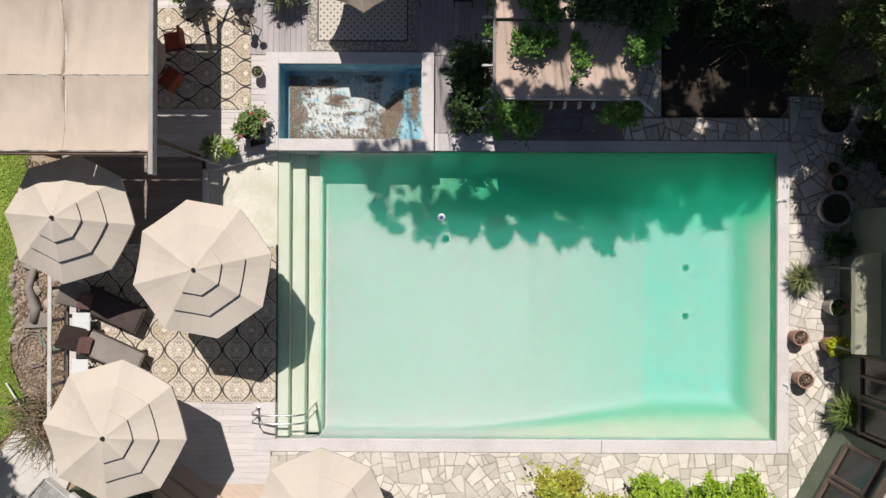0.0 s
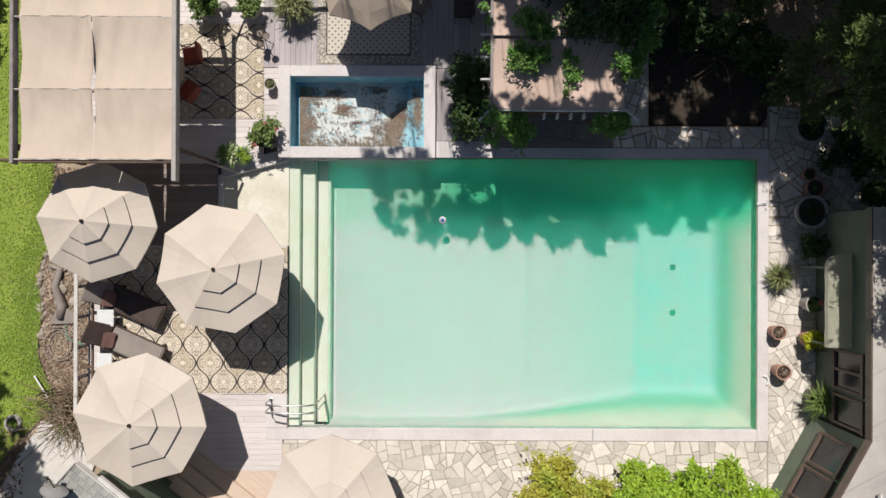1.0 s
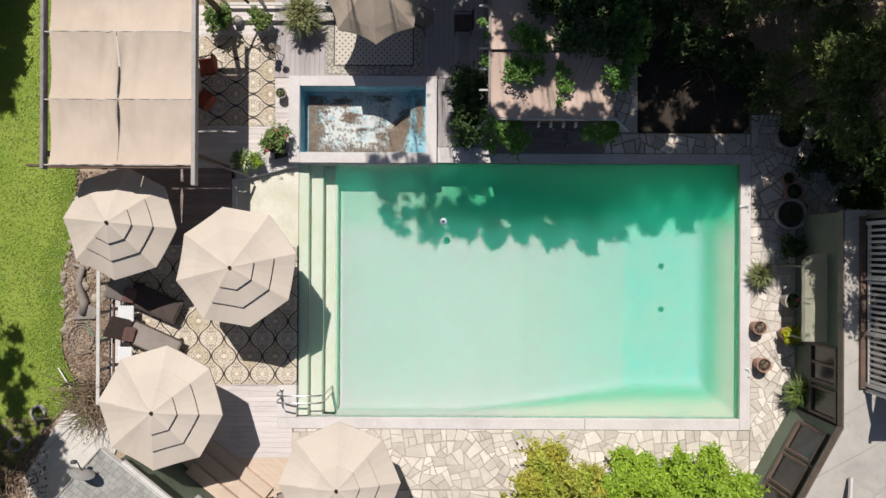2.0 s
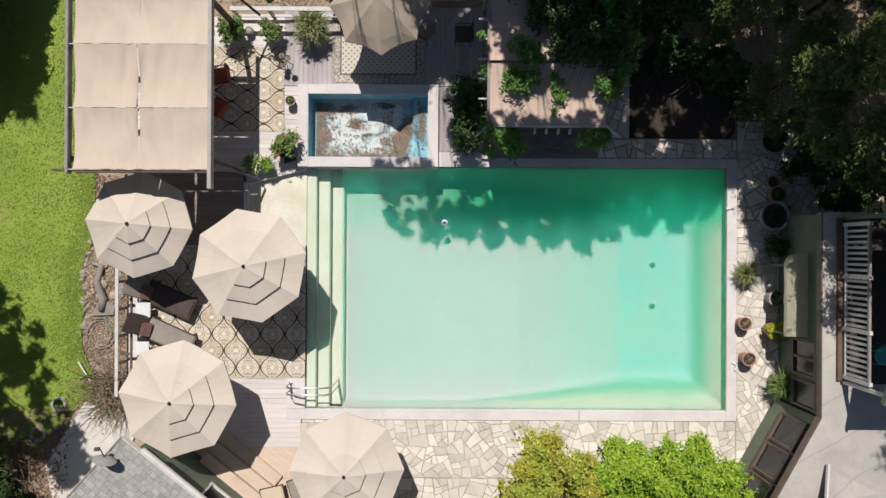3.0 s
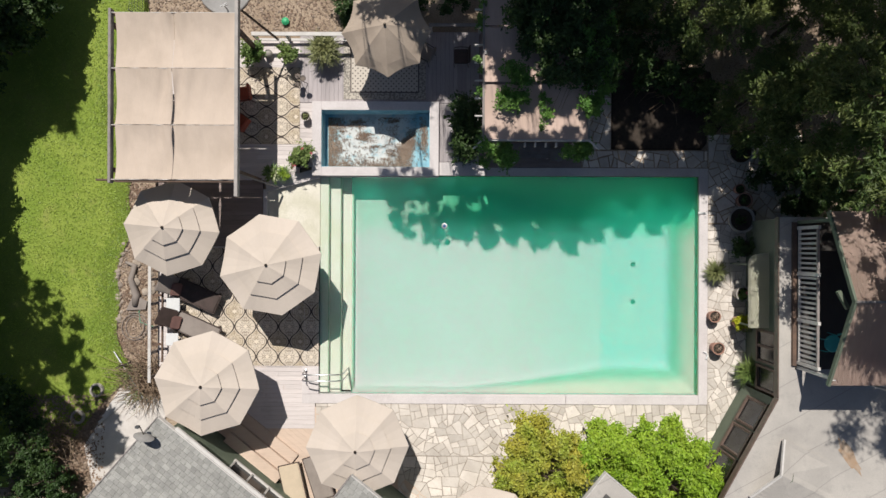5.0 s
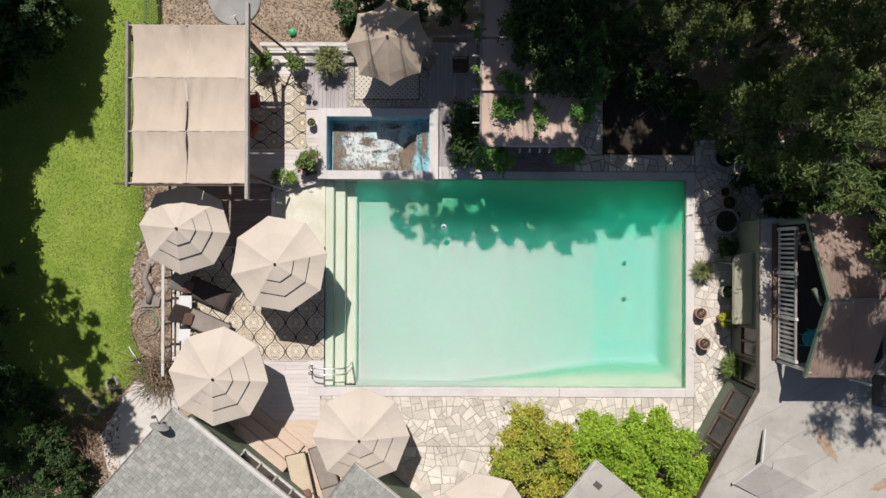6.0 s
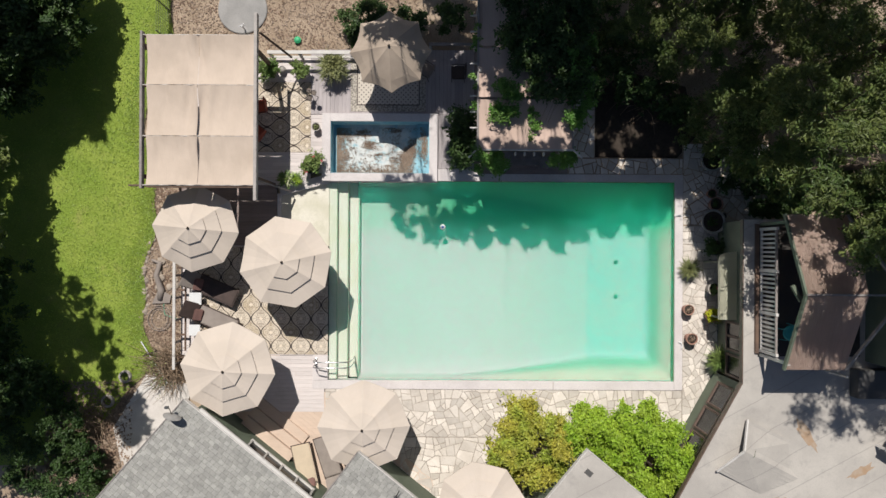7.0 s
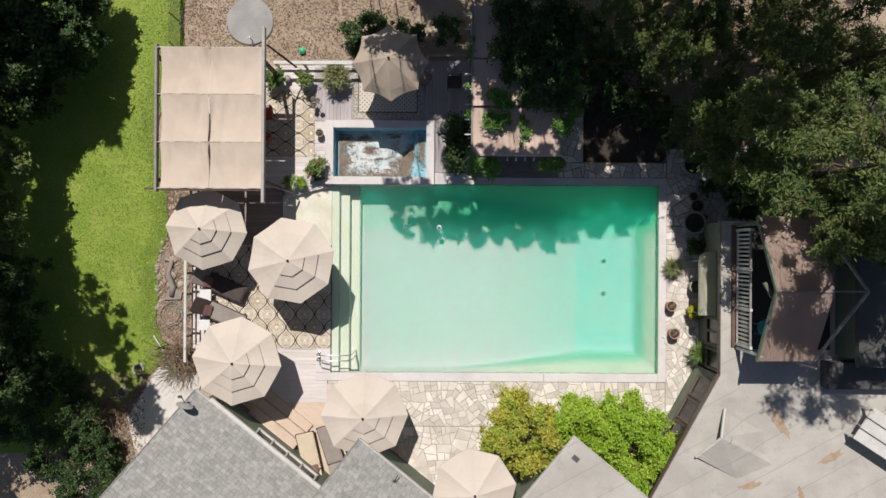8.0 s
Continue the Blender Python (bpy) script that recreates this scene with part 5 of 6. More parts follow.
blobs += [(3.85 + rng.uniform(-.4, .5), 3.0 + rng.uniform(-.3, .2), 1.9 + rng.uniform(-.7, .35), rng.uniform(.12, .24)) for _ in range(14)]
blobs += [(1.0 + rng.uniform(-.15, .15), 4.9 + rng.uniform(-.3, 3.2), 2.2, rng.uniform(.1, .22)) for _ in range(10)]
leaves("foliage", leaf_cloud(blobs, 8500, 0.055, 0.8, 31), L_VINE, vn)
dense = [(3.0 + rng.uniform(-1.1, 1.7), 6.9 + rng.uniform(-1.9, 1.8), 2.5 + rng.uniform(0, .5), rng.uniform(.25, .5)) for _ in range(60)]
leaves("dense_foliage", leaf_cloud(dense, 22000, 0.065, 0.7, 32), L_TREE, vn, "dense dark leaves")
edge = [(4.35 + rng.uniform(-.3, .35), 4.6 + rng.uniform(-.6, 3.6), 2.45 + rng.uniform(-.2, .3), rng.uniform(.15, .3)) for _ in range(20)]
leaves("foliage", leaf_cloud(edge, 5000, 0.06, 0.8, 33), L_VINE, vn)
for q in range(7):
    x = rng.uniform(3.0, 4.1)
    part("stem", tubed([(4.4, 5.8 + q * .2, 2.5), (x + .3, 4.9, 2.52), (x, 4.1 + rng.uniform(0, .5), 2.42)], [0.012, 0.009, 0.004], 5), M_TWIG, vn)

# arbour furniture
bn = thing("bench", "dark slatted bench under the arbour", "bench", (2.75, 3.25, 0))
for q in range(4):
    part("slat", boxed(-0.62, 0.62, -0.24 + q * 0.125, -0.13 + q * 0.125, 0.40, 0.43), M_GREY_WOOD, bn)
for x in (-0.55, 0.55):
    part("leg", boxed(x - 0.03, x + 0.03, -0.22, 0.22, 0, 0.40), M_GREY_WOOD, bn)
part("backrest", boxed(-0.62, 0.62, 0.27, 0.31, 0.45, 0.85), M_BROWN_WOOD, bn)
bk = thing("bucket", "tipped pale grey bucket by the bench", "bucket", (2.10, 2.98, 0))
part("body", lathe(bmesh.new(), [(0.12, 0.0), (0.16, 0.30), (0.17, 0.31), (0.14, 0.31), (0.11, 0.02)], 18), M_WHITE_PLASTIC, bk)
sd = thing("side_table", "small grey side table under the arbour", "table", (3.55, 3.12, 0))
part("tabletop", boxed(-0.18, 0.18, -0.2, 0.2, 0.45, 0.48, bevel=0.01), M_GREY_WOOD, sd)
for x in (-0.14, 0.14):
    for y in (-0.16, 0.16):
        part("leg", boxed(x - 0.015, x + 0.015, y - 0.015, y + 0.015, 0, 0.45), M_GREY_WOOD, sd)


# ---------------------------------------------------------------- seating
def cushion(x0, x1, y0, y1, z0, z1):
    return boxed(x0, x1, y0, y1, z0, z1, bevel=min(0.04, (z1 - z0) * 0.45))


def sun_lounger(label, at, rz, bed, back, pillow, wide=0.66, rise=0.42, z=0.0):
    l = thing("sun_lounger", label, "sun lounger", (at[0], at[1], z), rz, "sun loungers")
    part("frame", box(box(boxed(-0.15, 1.35, -wide / 2, -wide / 2 + 0.05, 0.27, 0.33), -0.15, 1.35, wide / 2 - 0.05, wide / 2, 0.27, 0.33), 1.30, 1.35, -wide / 2 + 0.05, wide / 2 - 0.05, 0.27, 0.33), M_WICKER, l)
    for x in (0.0, 1.2):
        for y in (-wide / 2 + 0.03, wide / 2 - 0.03):
            part("leg", boxed(x - 0.025, x + 0.025, y - 0.025, y + 0.025, 0, 0.27), M_WICKER, l)
    part("mattress", cushion(-0.10, 1.33, -wide / 2 + 0.03, wide / 2 - 0.03, 0.31, 0.37), bed, l)
    b = part("backrest", cushion(-0.62, 0.0, -wide / 2 + 0.02, wide / 2 - 0.02, -0.03, 0.03), back, l)
    b.matrix_local = pose(-0.12, 0, 0.36, 0, math.degrees(math.atan2(rise, 0.5)), 0)
    if pillow:
        q = part("pillow", cushion(-0.16, 0.16, -0.22, 0.22, -0.05, 0.06), pillow, l)
        q.matrix_local = pose(-0.05, -0.06, 0.47, 8, 35, 12)
    return l


sun_lounger("dark brown wicker sun lounger with a raised back and maroon pillow", (-8.72, -1.28), -24, M_WICKER, M_SLING, M_MAROON)
sun_lounger("taupe sling sun lounger with a dark raised back and maroon pillow", (-8.72, -2.36), -24, M_SLING, M_WICKER, M_MAROON)
sun_lounger("cream cushioned sun lounger with a brown pillow by the house", (-4.86, -8.35), 103, M_CREAM, M_CREAM, M_MAROON, 0.72, 0.25, -0.02)
sun_lounger("taupe sling sun lounger beside the cream one", (-3.98, -8.05), 108, M_SLING, M_SLING, None, 0.68, 0.25, -0.02)


def small_table(label, at, r, h, material):
    t = thing("side_table", label, "table", (at[0], at[1], 0))
    part("tabletop", boxed(-r, r, -r, r, h - 0.03, h, bevel=0.012), material, t)
    for x in (-r * 0.8, r * 0.8):
        for y in (-r * 0.8, r * 0.8):
            part("leg", tubed([(x, y, 0), (x * 0.9, y * 0.9, h - 0.03)], 0.012, 6), M_POLE, t)
    return t


small_table("small white square side table between the loungers", (-8.92, -1.82), 0.22, 0.42, M_WHITE_PLASTIC)
small_table("small white square side table behind the lounger", (-8.95, -2.95), 0.20, 0.40, M_WHITE_PLASTIC)


def dining_chair(label, at, rz, material, name="patio_chair"):
    c = thing(name, label, "chair", (at[0], at[1], 0.01), rz, "patio chairs")
    for x in (-0.22, 0.22):
        part("leg", tubed([(x, 0.22, 0), (x, 0.24, 0.45)], 0.014, 6), M_POLE, c)
        part("leg", tubed([(x, -0.24, 0), (x, -0.20, 0.45), (x, -0.27, 0.88)], 0.014, 6), M_POLE, c)
        part("armrest", tubed([(x * 1.1, -0.22, 0.63), (x * 1.15, 0.05, 0.65), (x * 1.1, 0.22, 0.62), (x * 1.05, 0.24, 0.45)], 0.014, 6), M_POLE, c)
    part("seat", cushion(-0.24, 0.24, -0.22, 0.25, 0.43, 0.50), material, c)
    part("backrest", cushion(-0.24, 0.24, -0.28, -0.22, 0.50, 0.90), material, c)
    return c


dining_chair("patio chair with rust red cushions at the round table", (-6.62, 5.05), 98, M_RED)
dining_chair("patio chair with rust red cushions turned from the table", (-6.70, 4.12), 55, M_RED)
dining_chair("dark cushioned patio chair under the taupe umbrella", (-0.72, 6.40), 60, M_SLING)
dining_chair("dark patio chair against the arbour", (0.45, 6.30), 90, M_WICKER)
rt = thing("round_table", "round wooden patio table under the pergola", "table", (-7.35, 4.60, 0))
part("tabletop", lathe(bmesh.new(), [(0.60, 0.70), (0.62, 0.715), (0.62, 0.735), (0.60, 0.75)], 32), M_DECK_TAN, rt)
part("pedestal", lathe(bmesh.new(), [(0.30, 0.0), (0.28, 0.04), (0.06, 0.10), (0.05, 0.60), (0.2, 0.70)], 16), M_POLE, rt)
tq = thing("balcony_chair", "turquoise painted metal chair on the balcony", "chair", (10.75, -2.55, 2.95), 200)
part("seat", lathe(bmesh.new(), [(0.22, 0.42), (0.24, 0.44), (0.22, 0.46)], 20), M_TURQ, tq)
for x, y in ((-.18, -.18), (.18, -.18), (-.18, .18), (.18, .18)):
    part("leg", tubed([(x * 1.1, y * 1.1, 0), (x, y, 0.42)], 0.014, 6), M_TURQ, tq)
part("backrest", tubed([(-0.22, -0.2, 0.44), (-0.24, -0.28, 0.8), (0, -0.32, 0.9), (0.24, -0.28, 0.8), (0.22, -0.2, 0.44)], 0.016, 6), M_TURQ, tq)

# ---------------------------------------------------------------- pool fittings
ld = thing("pool_ladder", "polished steel grab rails at the pool steps", "pool ladder", (0, 0, 0))
for y in (-4.02, -4.22):
    pts = [(-4.66, y, 0.0), (-4.68, y, 0.45), (-4.62, y, 0.66), (-4.4, y, 0.74), (-3.55, y, 0.72), (-3.38, y, 0.62), (-3.34, y, 0.30), (-3.34, y, -0.62)]
    part("rail", tubed(pts, 0.022, 10), M_CHROME, ld, smooth=True)
    part("flange", lathe(bmesh.new(), [(0.06, 0.0), (0.055, 0.02), (0.03, 0.03)], 14), M_CHROME, ld).location = (-4.66, y, 0.018)
fl = thing("pool_float", "white floating dispenser with a blue cap", "pool float", (-0.08, 0.81, -0.13))
part("body", lathe(bmesh.new(), [(0.02, 0.0), (0.09, 0.03), (0.10, 0.07), (0.085, 0.10), (0.05, 0.11)], 18), M_WHITE_PLASTIC, fl, smooth=True)
part("cap", lathe(bmesh.new(), [(0.05, 0.11), (0.05, 0.13), (0.02, 0.14)], 14), M_BLUE_PLASTIC, fl)
hk = thing("deck_hook", "white plastic fitting on the coping", "fitting", (8.45, 1.27, 0.02))
part("body", boxed(-0.12, 0.16, -0.03, 0.03, 0, 0.04, bevel=0.01), M_WHITE_PLASTIC, hk)
hk = thing("hose_clip", "white hooked fitting on the coping edge", "fitting", (8.62, -3.45, 0.02))
part("body", tubed([(-0.1, 0.12, 0.03), (0.0, 0.08, 0.03), (0.04, -0.02, 0.03), (0.0, -0.12, 0.03)], 0.03, 8), M_WHITE_PLASTIC, hk)

# dead leaves in the spa and on the soil
def litter(name, label, n, size, place, material, seed, parent=None):
    rng = random.Random(seed)
    verts = []
    for _ in range(n):
        x, y, z = place(rng)
        a, s = rng.uniform(0, 6.28), size * rng.uniform(0.5, 1.4)
        u, v = Vector((math.cos(a), math.sin(a), rng.uniform(-.4, .4))) * s, Vector((-math.sin(a), math.cos(a), rng.uniform(-.4, .4))) * s * 0.5
        o = Vector((x, y, z))
        verts += [o - u, o + v, o + u, o - v]
    ob = leaves(name, np.array([tuple(v) for v in verts]), material, parent)
    return tagged(ob, label, "leaf litter", kind="stuff")


def spa_spot(rng):
    while True:
        x, y = rng.uniform(SX0 + 0.12, SX1 - 0.05), rng.uniform(SY0 + 0.05, SY1 - 0.12)
        west = max(0, 1 - (x - SX0 - 0.15) / 0.75)
        south = max(0, 1 - (y - SY0) / 0.50) * (1 if x < -1.2 else 0)
        blob = 1.4 * math.exp(-((x + 1.45 - 0.3 * (y - 3.2)) / 0.28) ** 2 - ((y - 3.35) / 0.65) ** 2) + math.exp(-((x + 0.75) / 0.13) ** 2 - ((y - 3.75) / 0.5) ** 2)
        drift = max(0.0, noise.noise((x * 1.6 + y * 0.8, y * 7, 4)) - 0.05) * 1.1 * (1 if x < -1.6 else 0)
        k = max(west, south, blob, 0.22 + drift) + 0.30 * noise.noise((x * 3, y * 3, 2)) + 0.35 * noise.noise((x * 11, y * 11, 5))
        if rng.random() < max(0.0, k - 0.16) ** 1.4:
            return x, y, (-0.405 if x < -1.05 else -0.185) + rng.uniform(0, 0.03)


litter("leaf_litter", "brown dead leaves heaped on the spa floor", 24000, 0.0135, spa_spot, L_DRY, 3)
litter("leaf_litter", "dry leaves and straw on the bare soil", 9000, 0.045, lambda r: (r.uniform(-10.1, -1.0), r.uniform(7.3, 12.5), -0.165 + r.uniform(0, 0.02)), L_DRY, 4)
litter("leaf_litter", "dry leaves between lawn and deck", 5000, 0.040, lambda r: (r.uniform(-11.0, -9.7), r.uniform(-5.0, 2.2), -0.165 + r.uniform(0, 0.02)), L_DRY, 5)
litter("leaf_litter", "dry leaves under the conifers", 5000, 0.05, lambda r: (r.uniform(4.6, 13.0), r.uniform(3.6, 11.0), -0.165 + r.uniform(0, 0.02)), L_DRY, 6)


def blade_spot(r):
    y = r.uniform(-6.5, 11)
    e = lawn_edge(y) - max(0.0, -4.2 - y) * 0.9
    return e + 0.12 - abs(r.gauss(0, 0.35)) if r.random() < 0.3 else r.uniform(-18, e), y, -0.10


litter("leaf_litter", "dead leaves and rubbish beside the side path", 5000, 0.055, lambda r: (r.uniform(-14.6, -11.4), r.uniform(-8.6, -4.9), -0.16 + r.uniform(0, 0.08)), L_DRY, 8)
litter("grass", "short bright green grass blades", 60000, 0.024, blade_spot, L_GRASS, 7)

# ---------------------------------------------------------------- garden edge west of the deck
fn = thing("low_fence", "low weathered timber fence along the deck edge", "fence", (0, 0, 0))
part("top_rail", boxed(-9.70, -9.60, -4.35, -0.45, 0.46, 0.50, bevel=0.008), M_WHITE_WOOD, fn)
part("inner_rail", boxed(-9.32, -9.27, -3.70, -0.95, 0.30, 0.36), M_BROWN_WOOD, fn)
for y in (-4.2, -3.4, -2.6, -1.8, -1.0):
    part("post", boxed(-9.69, -9.61, y - 0.04, y + 0.04, -0.18, 0.46), M_GREY_WOOD, fn)
    part("cross_piece", boxed(-9.60, -9.32, y + 0.25, y + 0.32, 0.30, 0.35), M_BROWN_WOOD, fn)
nf = thing("low_fence", "white painted deck fence behind the planters", "fence", (0, 0, 0))
part("top_rail", boxed(-6.30, -3.20, 6.86, 6.98, 0.72, 0.76), M_WHITE_WOOD, nf)
part("top_rail", boxed(-0.60, 1.10, 7.18, 7.28, 0.72, 0.76), M_GREY_WOOD, nf)
part("bottom_rail", boxed(-6.30, -3.20, 6.88, 6.96, 0.15, 0.20), M_WHITE_WOOD, nf)
for x in (-6.25, -5.2, -4.2, -3.25, -0.55, 1.05):
    part("post", boxed(x - 0.045, x + 0.045, 6.88 if x < -3 else 7.19, 6.96 if x < -3 else 7.27, -0.18, 0.72), M_WHITE_WOOD, nf)
wf = thing("wire_fence", "green wire mesh fence along the lawn", "fence", (0, 0, 0))
for y in (7.6, 8.7, 9.8, 10.9):
    part("post", tubed([(-10.15, y, -0.18), (-10.15, y, 0.95)], 0.02, 6), M_GREEN_WALL, wf)
for q in range(6):
    part("wire", tubed([(-10.15, 7.6, 0.0 + q * 0.18), (-10.15, 10.9, 0.0 + q * 0.18)], 0.006, 5), M_GREEN_WALL, wf)
pick = mesh_of(tubed([(0, 0, -0.1), (0, 0, 0.92)], 0.006, 4), M_GREEN_WALL, "wire")
for q in range(33):
    ob = new("wire", pick)
    ob.parent, ob.location = wf, (-10.15, 7.65 + q * 0.1, 0)

pad = thing("concrete_pad", "round grey concrete pad on the soil", "concrete pad", (-7.45, 8.75, -0.18))
bm = lathe(bmesh.new(), [(0.90, 0.0), (0.90, 0.05), (0.87, 0.07), (0.1, 0.075)], 40)
part("slab", bm, M_CONCRETE, pad)
tap = thing("garden_tap", "white garden tap on the concrete pad", "tap", (-7.35, 8.0, -0.105))
part("pipe", tubed([(0, 0, 0), (0, 0, 0.35), (0.12, 0.02, 0.38)], 0.025), M_WHITE_PLASTIC, tap)
part("wheel", tubed([(-0.1, -0.05, 0.42), (0.1, 0.08, 0.42)], 0.015), M_WHITE_PLASTIC, tap)
tb = thing("garden_tub", "small green plastic watering rose on the soil", "garden toy", (-5.42, 7.62, -0.17))
part("body", lathe(bmesh.new(), [(0.02, 0.0), (0.12, 0.04), (0.13, 0.10), (0.06, 0.16), (0.01, 0.17)], 12), plain("bright green plastic", (0.05, 0.45, 0.20), (0.04, 0.38, 0.17), 6, 60, 0.5), tb)
for i, (x, y, s) in enumerate(((-3.3, 7.9, 0.55), (-2.6, 8.3, 0.6), (-1.2, 8.2, 0.6), (0.2, 8.1, 0.6))):
    tree((x, y, -0.15), 1.3, s, L_TREE, "dark low shrub behind the deck fence", 80 + i, 2200, 0.06, 0.2, 12, "shrub")

rng = random.Random(9)
def rock(at, s):
    bm = bmesh.new()
    bmesh.ops.create_icosphere(bm, subdivisions=2, radius=s)
    for v in bm.verts:
        v.co *= 1 + 0.35 * noise.noise(v.co * (1.4 / s) + Vector(at) * 3)
        v.co.z *= 0.6
    r = new("rock", mesh_of(bm, M_ROCK, "rock"))
    r.location = (at[0], at[1], at[2])
    tagged(r, "tan field stone edging the lawn", "rock", "lawn edging stones")
for q in range(26):
    y = 0.3 - q * 0.115
    rock((lawn_edge(y) + 0.1 + rng.uniform(-0.1, 0.12), y, -0.16), rng.uniform(0.06, 0.13))
for q in range(10):
    rock((-10.2 + rng.uniform(-0.3, 0.35), rng.uniform(-1.6, 0.2), -0.16), rng.uniform(0.07, 0.16))

dw = thing("driftwood", "bent grey plank lying on the soil", "plank", (-10.35, -1.3, -0.14))
part("plank", tubed([(-0.35, 0.85, 0.06), (-0.05, 0.75, 0.08), (-0.18, 0.3, 0.08), (0.0, -0.25, 0.06), (-0.05, -0.6, 0.05)], [0.05, 0.09, 0.10, 0.13, 0.10], 8), M_SLING, dw, smooth=True)
part("offcut", prism(bmesh.new(), [(-0.35, -0.75), (0.3, -0.72), (0.35, -0.45), (-0.1, -0.2)], 0.02, 0.05), M_SLING, dw)
hs = thing("garden_hose", "green garden hose looped on the soil", "hose", (0, 0, 0))
part("tube", tubed([(-9.72, -2.62, -0.14), (-10.0, -2.55, -0.15), (-10.25, -2.45, -0.15), (-10.3, -2.1, -0.15), (-10.12, -1.85, -0.15), (-10.0, -1.75, -0.14)], 0.018, 6), M_HOSE, hs, smooth=True)
part("coil", tubed([(-10.45 + (0.22 + 0.01 * q) * math.cos(q * 0.5), -2.6 + (0.32 + 0.006 * q) * math.sin(q * 0.5), -0.15 + 0.002 * q) for q in range(30)], 0.014, 5), M_SLING, hs, "dull tan hose coil", smooth=True)
hs2 = thing("garden_rake", "white-handled garden rake on the slope", "rake", (0, 0, 0))
part("handle", tubed([(-11.05, -3.42, 0.0), (-9.95, -5.05, 0.10)], 0.02, 8), M_WHITE_PLASTIC, hs2)
part("head", beamed((-10.95, -3.95, 0.05), (-10.45, -3.75, 0.08), 0.06, 0.05), M_POLE, hs2)

def dead_shrub(label, at, n, reach, seed):
    rng = random.Random(seed)
    tw = thing("dead_shrub", label, "shrub", at)
    bm = bmesh.new()
    for _ in range(n):
        a, l = rng.uniform(0, 6.28), reach * rng.uniform(0.35, 1.0)
        o = Vector((rng.uniform(-.45, .45), rng.uniform(-.5, .5), 0))
        d = Vector((math.cos(a) - 0.35, math.sin(a) * 0.7, rng.uniform(0.15, 0.9))).normalized()
        m = o + d * l * 0.5 + Vector((rng.uniform(-.1, .1), rng.uniform(-.1, .1), 0.1))
        tube(bm, [o, m, o + d * l + Vector((0, 0, -0.1))], [0.014, 0.009, 0.003], 4)
    part("twig_tangle", bm, M_TWIG, tw)
    return tw


dead_shrub("bare reddish brown branches in the shaded bed", (7.0, 5.6, -0.15), 40, 1.4, 15)
dead_shrub("dry brown branches heaped beside the side path", (-12.7, -6.3, -0.15), 120, 1.3, 14)
tw = dead_shrub("tangle of dry brown twigs beside the deck", (-9.9, -4.35, -0.15), 230, 1.5, 9)
leaves("dry_leaves", leaf_cloud([(-0.6, 0.1, 0.3, 0.5), (-0.3, -0.5, 0.3, 0.5)], 500, 0.035, 0.6, 55), L_OLIVE, tw)

slab = thing("side_path", "whitewashed concrete path beside the house", "path", kind="structure")
part("slab", prism(bmesh.new(), [(-9.15, -5.05), (-10.9, -4.65), (-12.1, -6.6), (-11.6, -8.8), (-10.4, -8.2)], -0.20, -0.10, 0.01), M_WHITE_SLAB, slab)
for q in range(4):
    a = Vector((-10.2 - q * 0.12, -4.3 - q * 0.2, -0.1))
    part("plank", beamed(a, a + Vector((-1.0, -0.9, 0.02 * q)), 0.10, 0.03), M_WHITE_WOOD, slab)
for x, y in ((-11.65, -4.72), (-12.28, -5.62)):
    rg = thing("edging_ring", "pale round concrete ring beside the path", "ring", (x, y, -0.18))
    part("ring", lathe(bmesh.new(), [(0.22, 0.0), (0.24, 0.1), (0.22, 0.17), (0.16, 0.17), (0.15, 0.02)], 22), M_STONEPOT, rg)
for i, (x, y, s) in enumerate(((-13.4, -6.4, 0.8), (-14.4, -7.6, 1.0), (-15.5, -6.4, 1.1), (-13.2, -9.2, 1.0), (-14.5, -5.2, 0.8), (-12.9, -7.4, 0.7), (-12.3, -8.6, 0.8))):
    tree((x, y, -0.15), 1.6, s, L_TREE, "leafy shrub beside the side path", 90 + i, 4500, 0.055, 0.15, 16, "shrub")

dish = thing("satellite_dish", "grey satellite dish with a bracket on the roof corner", "satellite dish", (-8.55, -5.35, 2.68))
bm = lathe(bmesh.new(), [(0.02, 0.06), (0.15, 0.045), (0.28, 0.0), (0.285, 0.012), (0.15, 0.06), (0.02, 0.075)], 26)
part("reflector", bm, M_CONCRETE, dish).matrix_local = pose(-0.02, 0.02, 0.45, -87, 0, -20)
part("arm", tubed([(0, 0, 0.4), (-0.1, 0.32, 0.5), (-0.12, 0.36, 0.6)], 0.015, 6), M_POLE, dish)
part("mast", tubed([(0.15, -0.1, 0.0), (0.1, -0.05, 0.3), (0, 0, 0.45)], 0.02, 8), M_POLE, dish)
part("receiver", boxed(-0.18, -0.06, 0.32, 0.40, 0.56, 0.66, bevel=0.01), M_RUBBER, dish)
an = thing("roof_vent", "small dark bracket on the cottage roof", "roof vent", (-1.55, -7.95, 2.75))
part("stem", tubed([(0, 0, 0), (0.05, 0.12, 0.25), (0.14, 0.3, 0.3)], 0.018, 6), M_POLE, an)
part("cap", lathe(bmesh.new(), [(0.05, 0.0), (0.07, 0.05), (0.03, 0.1)], 12), M_RUBBER, an)

